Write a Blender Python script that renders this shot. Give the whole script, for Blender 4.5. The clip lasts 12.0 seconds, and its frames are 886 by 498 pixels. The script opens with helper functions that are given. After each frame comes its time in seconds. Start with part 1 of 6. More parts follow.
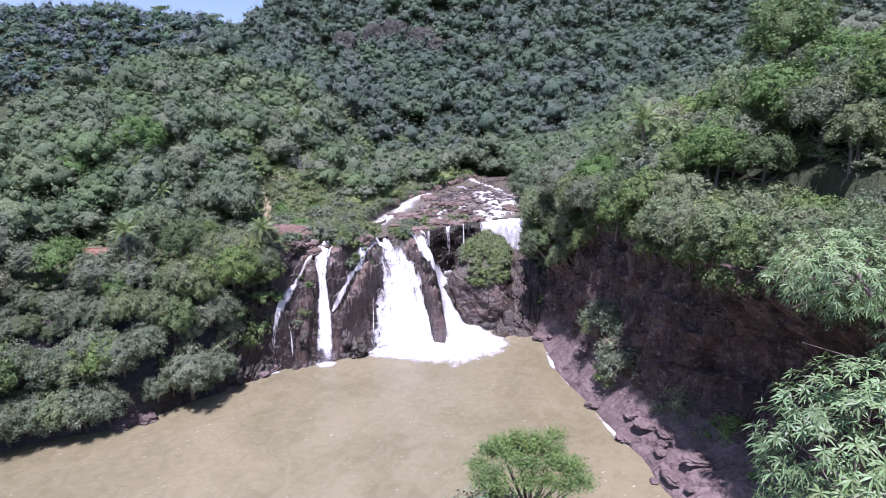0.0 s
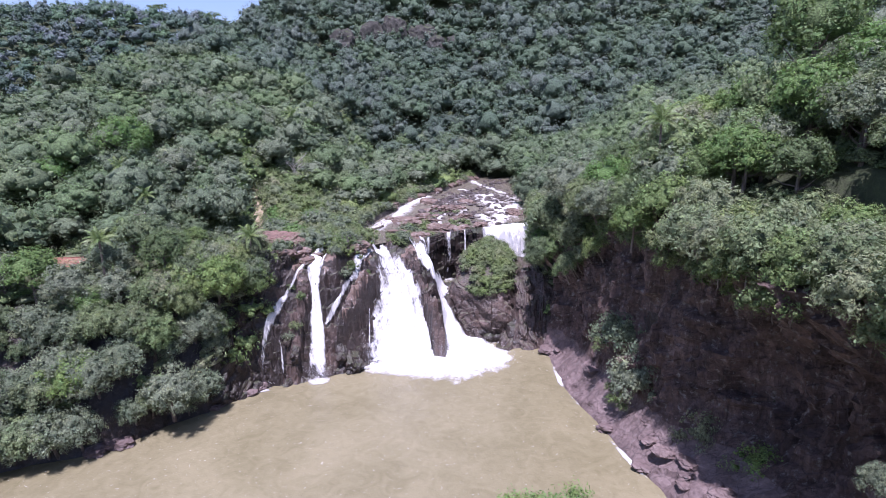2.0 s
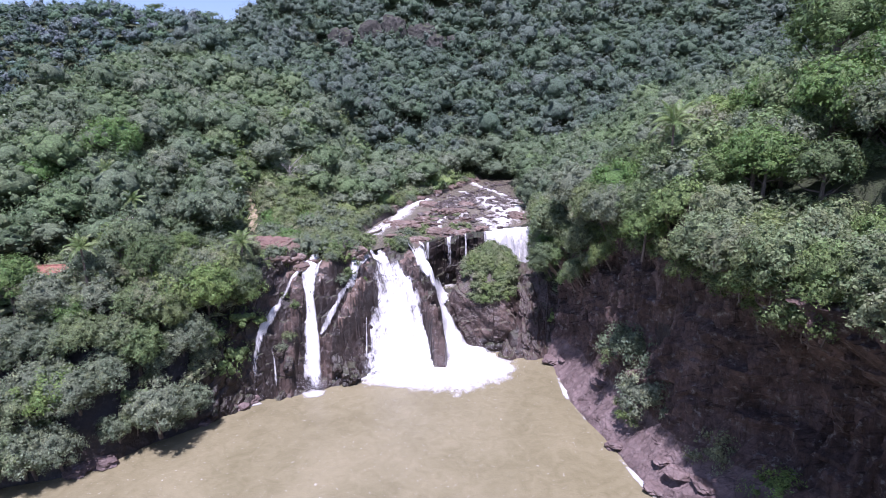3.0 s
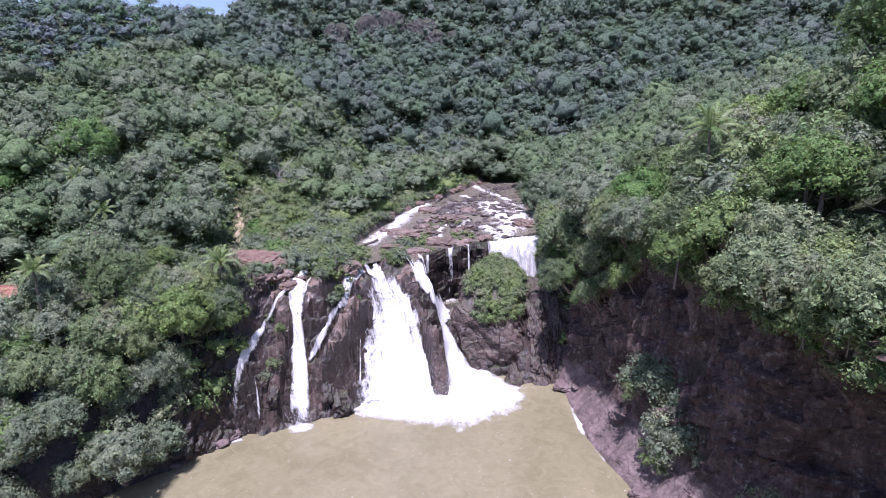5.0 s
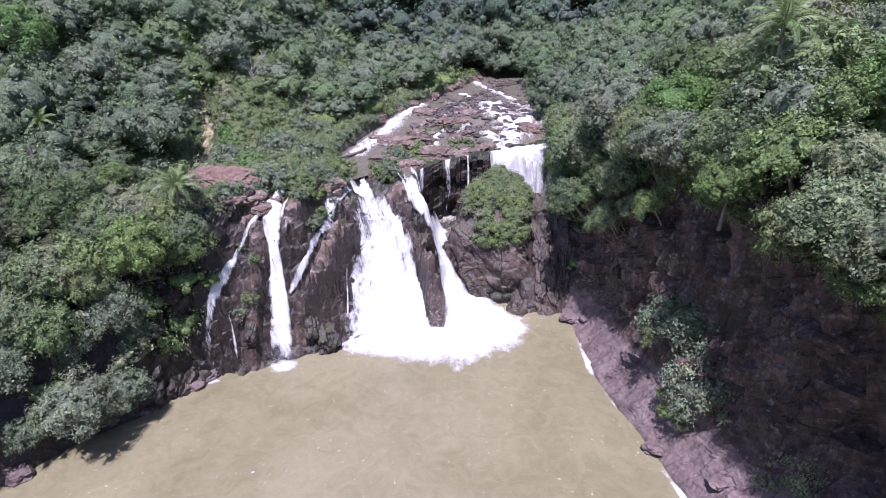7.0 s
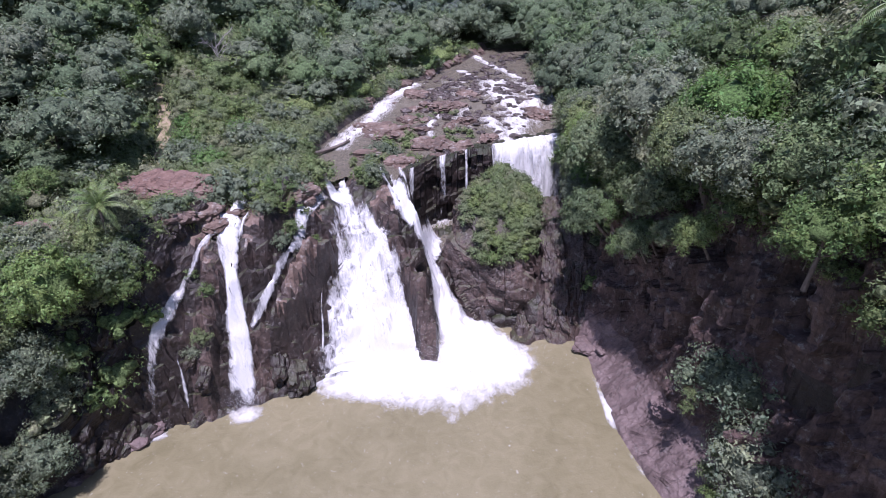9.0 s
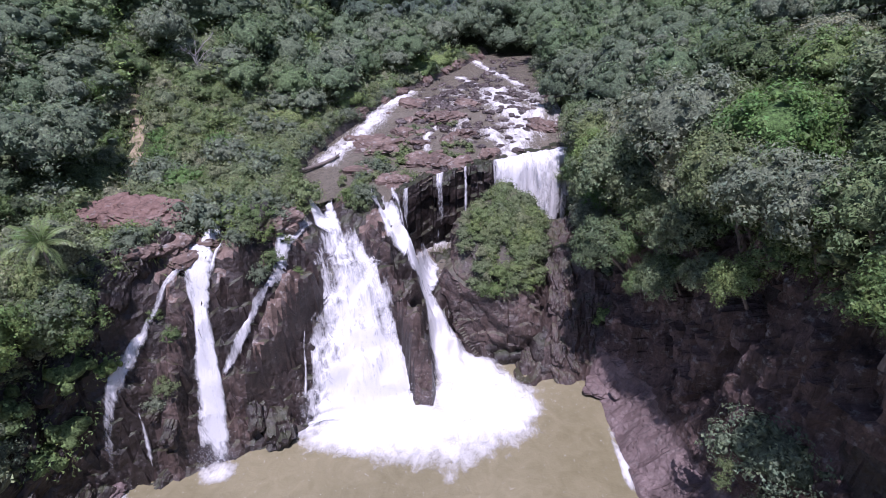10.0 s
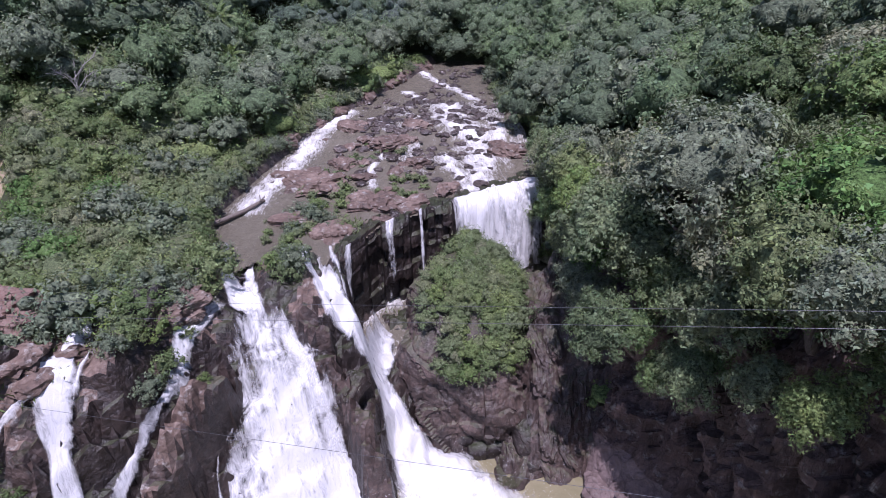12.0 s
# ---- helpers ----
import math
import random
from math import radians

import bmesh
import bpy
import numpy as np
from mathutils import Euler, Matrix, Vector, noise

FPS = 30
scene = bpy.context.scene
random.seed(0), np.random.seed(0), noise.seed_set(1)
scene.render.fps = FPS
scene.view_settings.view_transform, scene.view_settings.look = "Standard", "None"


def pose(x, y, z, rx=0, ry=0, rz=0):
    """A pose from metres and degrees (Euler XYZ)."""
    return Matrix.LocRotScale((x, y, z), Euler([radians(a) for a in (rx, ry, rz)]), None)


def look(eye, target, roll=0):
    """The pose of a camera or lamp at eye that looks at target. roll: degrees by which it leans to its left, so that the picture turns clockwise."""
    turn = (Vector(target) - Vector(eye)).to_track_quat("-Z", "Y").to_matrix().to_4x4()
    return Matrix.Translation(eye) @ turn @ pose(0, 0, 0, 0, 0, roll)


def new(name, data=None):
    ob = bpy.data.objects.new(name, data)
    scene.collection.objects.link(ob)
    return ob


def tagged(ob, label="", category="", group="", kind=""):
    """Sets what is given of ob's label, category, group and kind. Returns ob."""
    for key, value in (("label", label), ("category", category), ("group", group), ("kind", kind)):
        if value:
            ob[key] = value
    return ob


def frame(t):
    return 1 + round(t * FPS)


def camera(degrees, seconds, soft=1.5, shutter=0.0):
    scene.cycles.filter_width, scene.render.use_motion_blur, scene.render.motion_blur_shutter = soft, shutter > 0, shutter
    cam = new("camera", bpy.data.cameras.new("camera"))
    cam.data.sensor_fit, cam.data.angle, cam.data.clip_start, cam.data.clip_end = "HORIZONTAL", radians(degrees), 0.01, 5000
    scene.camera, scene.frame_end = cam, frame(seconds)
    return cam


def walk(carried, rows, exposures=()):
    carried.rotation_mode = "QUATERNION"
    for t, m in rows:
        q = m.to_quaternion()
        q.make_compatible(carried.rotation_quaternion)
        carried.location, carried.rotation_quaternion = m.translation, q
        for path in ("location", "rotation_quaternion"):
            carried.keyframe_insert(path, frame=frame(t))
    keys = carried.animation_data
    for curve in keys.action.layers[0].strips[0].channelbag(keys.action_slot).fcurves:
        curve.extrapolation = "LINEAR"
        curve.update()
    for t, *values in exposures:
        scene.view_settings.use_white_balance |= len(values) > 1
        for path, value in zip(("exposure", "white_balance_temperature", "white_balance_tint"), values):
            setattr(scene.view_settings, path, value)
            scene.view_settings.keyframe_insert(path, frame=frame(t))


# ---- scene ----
cam = camera(78.3, 12.0, soft=0.4)
METRES, EYE, TILT, LEAN, TURN = 64.0, 40.2, -13.6, 0.6, 0.0
ROWS = [
    (0.0, 0.0, 0.0, 0.0, -0.0, 0.0, 0.0),
    (0.5, 0.0002, 0.0195, 0.0044, 0.03, 0.0, -0.01),
    (1.0, 0.0, 0.0411, 0.0095, 0.04, 0.0, -0.0),
    (1.5, -0.0002, 0.0646, 0.0156, 0.04, -0.0, 0.0),
    (2.0, -0.0005, 0.0895, 0.0221, 0.03, -0.01, 0.03),
    (2.5, -0.0008, 0.117, 0.0291, 0.02, 0.0, 0.04),
    (3.0, -0.0013, 0.1459, 0.0375, 0.01, 0.01, 0.05),
    (5.0, -0.005, 0.2743, 0.0815, -0.02, -0.3, 0.08),
    (5.5, -0.0038, 0.3115, 0.094, -0.01, -1.19, 0.09),
    (6.0, -0.003, 0.3506, 0.1065, -0.04, -2.63, 0.1),
    (6.5, -0.0022, 0.3909, 0.1177, -0.13, -6.19, 0.07),
    (7.0, 0.0, 0.4346, 0.1307, -0.2, -11.54, 0.07),
    (9.0, 0.0142, 0.6362, 0.1849, -0.19, -14.87, 0.14),
    (9.5, 0.0179, 0.6905, 0.1977, -0.18, -14.85, 0.17),
    (10.0, 0.02, 0.7449, 0.211, -0.22, -14.87, 0.19),
    (10.5, 0.0213, 0.7994, 0.2226, -0.25, -14.84, 0.2),
    (11.0, 0.0216, 0.8546, 0.2342, -0.25, -14.83, 0.22),
    (11.5, 0.0231, 0.9106, 0.2458, -2.8, -14.82, 0.89),
    (12.0, 0.0219, 0.9642, 0.2586, -5.76, -14.89, 1.64),
]
EXPOSURE = 0.45
walk(cam, [(t, pose(0, 0, EYE, TILT, LEAN, TURN) @ pose(METRES * x, METRES * y, METRES * z, 90 + pitch, roll, yaw)) for t, x, y, z, yaw, pitch, roll in ROWS],
     exposures=[(0.0, EXPOSURE + 0.25, 5700, 33), (6.0, EXPOSURE + 0.25, 5700, 33), (9.0, EXPOSURE - 0.14, 5700, 33), (12.0, EXPOSURE - 0.30, 5700, 33)])

# ---- world and sun ----
SUN_FROM = Vector((-0.07, -0.36, 1.0)).normalized()
world = bpy.data.worlds.new("daylight")
scene.world = world
world.use_nodes = True
wn = world.node_tree
sky = wn.nodes.new("ShaderNodeTexSky")
sky.sky_type = "NISHITA"
sky.sun_disc = False
sky.sun_elevation = math.asin(SUN_FROM.z)
sky.sun_rotation = math.atan2(SUN_FROM.x, SUN_FROM.y)
wn.links.new(sky.outputs[0], wn.nodes["Background"].inputs[0])
wn.nodes["Background"].inputs[1].default_value = 0.105
sun_data = bpy.data.lights.new("sun", "SUN")
sun_data.energy = 4.8
sun_data.angle = radians(0.53)
sun_data.color = (1.0, 0.96, 0.94)
sun = new("sun", sun_data)
sun.matrix_world = look(SUN_FROM * 200, (0, 0, 0))


# ---- materials ----
class Nodes:
    """A node material with short words for the usual nodes."""

    def __init__(self, name):
        self.mat = bpy.data.materials.new(name)
        self.mat.use_nodes = True
        self.tree = self.mat.node_tree
        self.bsdf = self.tree.nodes["Principled BSDF"]
        self.out = self.tree.nodes["Material Output"]

    def node(self, kind, values=(), **props):
        n = self.tree.nodes.new(kind)
        for k, v in props.items():
            setattr(n, k, v)
        for k, v in dict(values).items():
            if isinstance(v, bpy.types.NodeSocket):
                self.tree.links.new(v, n.inputs[k])
            else:
                n.inputs[k].default_value = v
        return n

    def link(self, a, b):
        self.tree.links.new(a, b)

    def where(self, scale=(1, 1, 1)):
        g = self.node("ShaderNodeNewGeometry")
        m = self.node("ShaderNodeMapping", {"Vector": g.outputs["Position"], "Scale": scale})
        return m.outputs[0]

    def noise(self, vec, scale, detail=4.0, rough=0.55, distort=0.0):
        return self.node("ShaderNodeTexNoise", {"Vector": vec, "Scale": scale, "Detail": detail, "Roughness": rough, "Distortion": distort}).outputs["Fac"]

    def ramp(self, fac, stops):
        r = self.node("ShaderNodeValToRGB", {"Fac": fac})
        e = r.color_ramp.elements
        while len(e) < len(stops):
            e.new(0.5)
        for el, (p, c) in zip(e, stops):
            el.position = p
            el.color = (*c, 1) if len(c) == 3 else c
        return r.outputs["Color"]

    def mix(self, fac, a, b, blend="MIX"):
        n = self.node("ShaderNodeMix", data_type="RGBA", blend_type=blend)
        for sock, v in ((n.inputs[0], fac), (n.inputs[6], a), (n.inputs[7], b)):
            if isinstance(v, bpy.types.NodeSocket):
                self.link(v, sock)
            else:
                sock.default_value = v if isinstance(v, (int, float)) else (*v, 1)
        return n.outputs[2]

    def maths(self, op, a, b=0.0):
        n = self.node("ShaderNodeMath", {0: a, 1: b}, operation=op)
        return n.outputs[0]

    def bump(self, height, strength, distance, normal=None):
        values = {"Height": height, "Strength": strength, "Distance": distance}
        if normal is not None:
            values["Normal"] = normal
        return self.node("ShaderNodeBump", values).outputs[0]

    def set(self, **kw):
        for k, v in kw.items():
            k = k.replace("_", " ")
            if isinstance(v, bpy.types.NodeSocket):
                self.link(v, self.bsdf.inputs[k])
            else:
                self.bsdf.inputs[k].default_value = v
        return self


def rock_material(name, dark, mid, light, wet, rough, lichen=0.0, moss=0.0, crack_depth=0.4, columns=0.0):
    m = Nodes(name)
    p = m.where()
    big = m.noise(p, 0.25, 5, 0.6)
    fine = m.noise(p, 2.2, 6, 0.65)
    col = m.ramp(m.mix(0.45, big, fine), [(0.3, dark), (0.5, mid), (0.68, light)])
    cracks = m.node("ShaderNodeTexVoronoi", {"Vector": m.mix(0.9, m.mix(1.0, p, (1.0, 1.0, 0.55), "MULTIPLY"), m.node("ShaderNodeTexNoise", {"Vector": p, "Scale": 0.8, "Detail": 4.0}).outputs["Color"], "ADD"), "Scale": 0.55}, feature="DISTANCE_TO_EDGE").outputs["Distance"]
    crack = m.ramp(cracks, [(0.0, (0.15,) * 3), (0.045, (1, 1, 1))])
    col = m.mix(crack_depth, col, m.mix(1.0, col, crack, "MULTIPLY"))
    if columns:
        upright = m.noise(m.where((1.0, 1.0, 0.14)), 1.1, 7, 0.7, 0.6)
        col = m.mix(columns, col, m.mix(1.0, col, m.ramp(upright, [(0.38, (0.40, 0.39, 0.38)), (0.47, (1.0, 1.0, 1.0)), (0.62, (1.4, 1.32, 1.28))]), "MULTIPLY"))
    if lichen:
        spots = m.ramp(m.noise(p, 1.3, 6, 0.7), [(0.56, (0, 0, 0)), (0.66, (lichen,) * 3)])
        col = m.mix(spots, col, (0.36, 0.34, 0.31))
    if moss:
        up = m.node("ShaderNodeSeparateXYZ", {0: m.node("ShaderNodeNewGeometry").outputs["Normal"]}).outputs[2]
        patch = m.ramp(m.mix(0.5, m.noise(p, 0.5, 5), up), [(0.55, (0, 0, 0)), (0.72, (moss,) * 3)])
        col = m.mix(patch, col, (0.055, 0.085, 0.022))
    m.set(Base_Color=col, Roughness=m.ramp(fine, [(0.3, (rough - 0.15,) * 3), (0.7, (rough + 0.15,) * 3)]), Specular_IOR_Level=wet)
    n = m.bump(m.noise(p, 0.9, 5, 0.6), 0.8, 0.5)
    n = m.bump(fine, 0.6, 0.22, n)
    if columns:
        n = m.bump(upright, 0.9, 0.9, n)
    m.set(Normal=m.bump(m.noise(p, 9, 4), 0.4, 0.05, n))
    return m.mat


INNER = {}


def leaf_material(name, stops, tint=False, gloss=0.22, light=0.22, leaflet=0.0):
    """Leaves: stops is a ramp of colours over the trees; each leaf varies round its tree's colour."""
    m = Nodes(name)
    if tint:
        tree = m.node("ShaderNodeAttribute", attribute_name="tint").outputs["Fac"]
    else:
        tree = m.node("ShaderNodeObjectInfo").outputs["Random"]
    isle = m.node("ShaderNodeNewGeometry").outputs["Random Per Island"]
    col = m.ramp(tree, stops)
    # sprays of young and old leaves
    patches = m.ramp(m.noise(m.node("ShaderNodeTexCoord").outputs["Object"], 4.5 * (leaflet or 0.14), 3, 0.6), [(0.32, (0.72, 0.78, 0.80)), (0.5, (1, 1, 1)), (0.68, (1.28, 1.20, 1.02))])
    hsv = m.node("ShaderNodeHueSaturation", {"Hue": m.maths("ADD", m.maths("MULTIPLY", isle, 0.04), 0.48), "Saturation": 0.95,
                                             "Value": m.maths("ADD", m.maths("MULTIPLY", isle, 0.75), 0.66), "Color": m.mix(1.0, col, patches, "MULTIPLY")})
    m.set(Base_Color=hsv.outputs[0], Roughness=0.5, Specular_IOR_Level=gloss)
    tr = m.node("ShaderNodeBsdfTranslucent", {"Color": m.mix(0.5, hsv.outputs[0], (0.10, 0.16, 0.02))})
    ms = m.node("ShaderNodeMixShader", {0: light, 1: m.bsdf.outputs[0], 2: tr.outputs[0]})
    if leaflet:
        # the dense inside of the crown: the same leaves, packed, shaded gaps painted dark
        n = Nodes(name + "_packed_shaded")
        t2 = n.node("ShaderNodeAttribute", attribute_name="tint").outputs["Fac"] if tint else n.node("ShaderNodeObjectInfo").outputs["Random"]
        at = n.node("ShaderNodeTexCoord").outputs["Object"]
        leaf_gaps = n.noise(at, 0.55 / leaflet, 4, 0.7)
        packed = n.node("ShaderNodeHueSaturation", {"Saturation": 0.95, "Value": n.maths("MAXIMUM", n.maths("ADD", n.maths("MULTIPLY", leaf_gaps, 2.6), -0.62), 0.12), "Color": n.ramp(t2, stops)})
        n.set(Base_Color=packed.outputs[0], Roughness=0.6, Specular_IOR_Level=0.2, Normal=n.bump(leaf_gaps, 1.0, leaflet * 2.2))
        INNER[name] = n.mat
        cells = m.node("ShaderNodeTexVoronoi", {"Vector": m.node("ShaderNodeTexCoord").outputs["Object"], "Scale": 1 / leaflet}).outputs["Distance"]
        cut = m.maths("LESS_THAN", cells, 0.56)
        ms = m.node("ShaderNodeMixShader", {0: cut, 1: m.node("ShaderNodeBsdfTransparent").outputs[0], 2: ms.outputs[0]})
    m.link(ms.outputs[0], m.out.inputs[0])
    return m.mat


GREENS = [(0.0, (0.070, 0.110, 0.046)), (0.14, (0.139, 0.179, 0.103)), (0.28, (0.088, 0.152, 0.052)), (0.42, (0.174, 0.198, 0.128)), (0.55, (0.084, 0.121, 0.064)),
          (0.68, (0.121, 0.196, 0.057)), (0.8, (0.148, 0.198, 0.080)), (0.9, (0.075, 0.113, 0.057)), (1.0, (0.147, 0.201, 0.108))]
GREENS = [(p, (1.46 * r, 1.36 * g, 1.27 * b)) for p, (r, g, b) in GREENS]
# distance haze painted into the far ridge's leaves: the greens turned bluer
RIDGE_HAZED = [(p, (0.74 * r, 0.84 * g, 1.45 * b)) for p, (r, g, b) in GREENS]
M_LEAF = leaf_material("leaves", GREENS, leaflet=0.14)
# hillside greens evened out and made bluer, distance haze painted into the leaves
FAR_HAZED_GREENS = [(p, (0.061 + 0.34 * r, 0.089 + 0.36 * g, 0.062 + 0.53 * b)) for p, (r, g, b) in GREENS]
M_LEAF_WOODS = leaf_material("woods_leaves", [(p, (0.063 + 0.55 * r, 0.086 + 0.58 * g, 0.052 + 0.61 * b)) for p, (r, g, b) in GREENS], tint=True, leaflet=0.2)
M_LEAF_FAR_HAZED = leaf_material("forest_leaves_hazed", FAR_HAZED_GREENS, tint=True, leaflet=0.32)
M_LEAF_RIDGE_HAZED = leaf_material("ridge_leaves_hazed", RIDGE_HAZED, tint=True, leaflet=0.6)
M_LEAF_BRIGHT = leaf_material("bright_leaves", [(0.0, (0.125, 0.235, 0.06)), (1.0, (0.16, 0.245, 0.075))], light=0.3, leaflet=0.14)
M_LEAF_GREY = leaf_material("grey_leaves", [(0.0, (0.155, 0.20, 0.12)), (1.0, (0.20, 0.235, 0.15))], leaflet=0.15)
M_LEAF_OLIVE = leaf_material("olive_leaves", [(0.0, (0.19, 0.225, 0.085)), (1.0, (0.165, 0.22, 0.095))], leaflet=0.12)
M_LEAF_SCRUB = leaf_material("scrub_leaves", [(0.1, (0.13, 0.18, 0.065)), (0.35, (0.175, 0.215, 0.11)), (0.6, (0.17, 0.235, 0.075)), (0.9, (0.225, 0.24, 0.135))], tint=True, leaflet=0.09)
M_LEAF_FRESH = leaf_material("fresh_leaves", [(0.0, (0.13, 0.205, 0.07)), (1.0, (0.15, 0.22, 0.08))], light=0.28, leaflet=0.14)
M_LEAF_PALM = leaf_material("palm_leaves", [(0.0, (0.13, 0.21, 0.06)), (1.0, (0.19, 0.25, 0.08))], gloss=0.5)
M_LEAF_SHRUB = leaf_material("shrub_leaves", [(0.0, (0.12, 0.18, 0.06)), (0.5, (0.18, 0.22, 0.10)), (1.0, (0.16, 0.235, 0.065))], leaflet=0.11)
M_LEAF_UNDER = leaf_material("undergrowth_leaves", [(p, (1.15 * r, 1.15 * g, 1.1 * b)) for p, (r, g, b) in GREENS], tint=True, leaflet=0.15)
M_LEAF_LANCE = leaf_material("lance_leaves", [(0.0, (0.16, 0.255, 0.095)), (1.0, (0.20, 0.29, 0.12))], gloss=0.7)
M_LEAF_FEATHER = leaf_material("feathery_leaves", [(0.0, (0.105, 0.180, 0.045)), (1.0, (0.135, 0.205, 0.06))], light=0.28)
M_GRASS = leaf_material("grass_blades", [(0.0, (0.14, 0.21, 0.05)), (0.5, (0.20, 0.25, 0.08)), (1.0, (0.19, 0.22, 0.10))], tint=True)

M_BASALT = rock_material("wet_basalt", (0.010, 0.0078, 0.007), (0.027, 0.0195, 0.0165), (0.075, 0.052, 0.043), 0.55, 0.45, lichen=0.12, moss=0.3)
M_SHORE = rock_material("shore_rock", (0.055, 0.040, 0.038), (0.15, 0.110, 0.102), (0.25, 0.190, 0.178), 0.35, 0.6, lichen=0.2, crack_depth=0.4)
M_BROWN = rock_material("brown_basalt", (0.018, 0.0135, 0.012), (0.066, 0.046, 0.039), (0.17, 0.120, 0.100), 0.5, 0.5, lichen=0.3, moss=0.35, crack_depth=0.6)
M_CLIFF = rock_material("cliff_basalt", (0.034, 0.024, 0.022), (0.115, 0.080, 0.071), (0.25, 0.178, 0.155), 0.3, 0.7, lichen=0.6, crack_depth=0.3, columns=0.45)
M_WETBED = rock_material("wet_river_bed", (0.016, 0.012, 0.010), (0.06, 0.044, 0.037), (0.16, 0.122, 0.102), 0.7, 0.35, lichen=0.4)
M_LEDGE = rock_material("river_rock", (0.042, 0.031, 0.026), (0.145, 0.100, 0.078), (0.30, 0.225, 0.18), 0.4, 0.6, lichen=0.85)
M_GREYROCK = rock_material("hillside_rock", (0.028, 0.028, 0.024), (0.07, 0.067, 0.058), (0.15, 0.14, 0.125), 0.15, 0.85, moss=0.8)
M_REDROCK = rock_material("red_rock", (0.07, 0.045, 0.036), (0.18, 0.112, 0.088), (0.29, 0.21, 0.175), 0.3, 0.7, lichen=0.3)


def soil_material():
    m = Nodes("forest_floor")
    p = m.where()
    col = m.ramp(m.mix(0.5, m.noise(p, 0.12, 4), m.noise(p, 1.6, 6)), [(0.35, (0.025, 0.03, 0.013)), (0.5, (0.04, 0.052, 0.02)), (0.62, (0.06, 0.08, 0.03)), (0.75, (0.08, 0.07, 0.04))])
    m.set(Base_Color=col, Roughness=0.9, Normal=m.bump(m.noise(p, 3, 6), 0.8, 0.3))
    return m.mat


def path_material():
    m = Nodes("trodden_earth")
    p = m.where()
    m.set(Base_Color=m.ramp(m.noise(p, 1.5, 6), [(0.35, (0.16, 0.16, 0.07)), (0.6, (0.32, 0.25, 0.17))]), Roughness=0.9, Normal=m.bump(m.noise(p, 5, 5), 0.6, 0.08))
    return m.mat


M_SOIL, M_PATH = soil_material(), path_material()


def water_material(name, stops, foam_glint_low, foam_glint_high, stretch, waves=0.35):
    """Silty water with streaks of foam, on the pool also painted glints, between two noise levels."""
    m = Nodes(name)
    p = m.where(stretch)
    col = m.ramp(m.mix(0.45, m.noise(p, 0.06, 4, 0.5, 0.8), m.noise(p, 0.45, 6, 0.6, 1.5)), stops)
    rough = m.node("ShaderNodeAttribute", attribute_name="foam").outputs["Fac"]
    level = m.maths("ADD", m.noise(p, 1.9, 9, 0.78, 0.6), m.maths("MULTIPLY", rough, 0.37))
    foam = m.ramp(level, [(foam_glint_low, (0, 0, 0)), (foam_glint_high, (1, 1, 1))])
    col = m.mix(foam, col, (0.80, 0.79, 0.77))
    m.set(Base_Color=col, Roughness=m.ramp(foam, [(0, (0.16,) * 3), (1, (0.6,) * 3)]), IOR=1.33, Specular_IOR_Level=0.5)
    n = m.bump(m.noise(m.where(), 1.3, 6, 0.65, 0.5), waves, 0.3)
    m.set(Normal=m.bump(m.noise(m.where(), 5.0, 5, 0.6), waves, 0.09, n))
    return m.mat


# the pool's pale flecks are foam and also painted sun glints
M_POOL = water_material("silty_pool", [(0.36, (0.170, 0.152, 0.086)), (0.62, (0.240, 0.214, 0.130))], 0.615, 0.72, (1, 1, 1), 0.35)
M_RIVER = water_material("silty_river", [(0.3, (0.112, 0.100, 0.074)), (0.7, (0.19, 0.168, 0.128))], 0.60, 0.94, (1.8, 0.5, 1), 1.0)


def white_water(name, streak, low, high, blue=0.0):
    """Falling white water: opaque where it is dense, torn open along its fall."""
    m = Nodes(name)
    uv = m.node("ShaderNodeUVMap").outputs[0]
    vec = m.node("ShaderNodeMapping", {"Vector": uv, "Scale": streak}).outputs[0]
    wide = m.noise(vec, 0.32, 3, 0.5, 0.3)
    clump = m.noise(m.node("ShaderNodeMapping", {"Vector": uv, "Scale": (1.3, 0.75, 1)}).outputs[0], 1.0, 9, 0.7, 0.8)
    n1 = m.mix(0.25, m.mix(0.55, m.noise(vec, 1.0, 9, 0.72, 0.25), clump), wide)
    fade = m.node("ShaderNodeAttribute", attribute_name="dense").outputs["Fac"]
    dens = m.maths("ADD", n1, fade)
    alpha = m.ramp(dens, [(low, (0, 0, 0)), (high, (1, 1, 1))])
    col = m.ramp(m.mix(0.5, m.noise(vec, 1.6, 8, 0.75), clump), [(0.34, (0.62, 0.64, 0.66)), (0.46, (0.955, 0.955, 0.95))])
    m.set(Base_Color=col, Roughness=0.55, Specular_IOR_Level=0.3, Alpha=alpha, Normal=m.bump(n1, 0.8, 0.6))
    tr = m.node("ShaderNodeBsdfTranslucent", {"Color": (0.88, 0.88, 0.88, 1)})
    clear = m.node("ShaderNodeBsdfTransparent")
    inner = m.node("ShaderNodeMixShader", {0: 0.3, 1: m.bsdf.outputs[0], 2: tr.outputs[0]})
    outer = m.node("ShaderNodeMixShader", {0: alpha, 1: clear.outputs[0], 2: inner.outputs[0]})
    m.bsdf.inputs["Alpha"].default_value = 1.0
    for l in list(m.tree.links):
        if l.to_socket == m.bsdf.inputs["Alpha"]:
            m.tree.links.remove(l)
    m.link(outer.outputs[0], m.out.inputs[0])
    return m.mat


M_FALL = white_water("white_fall", (3.0, 0.42, 1), 0.43, 0.60)
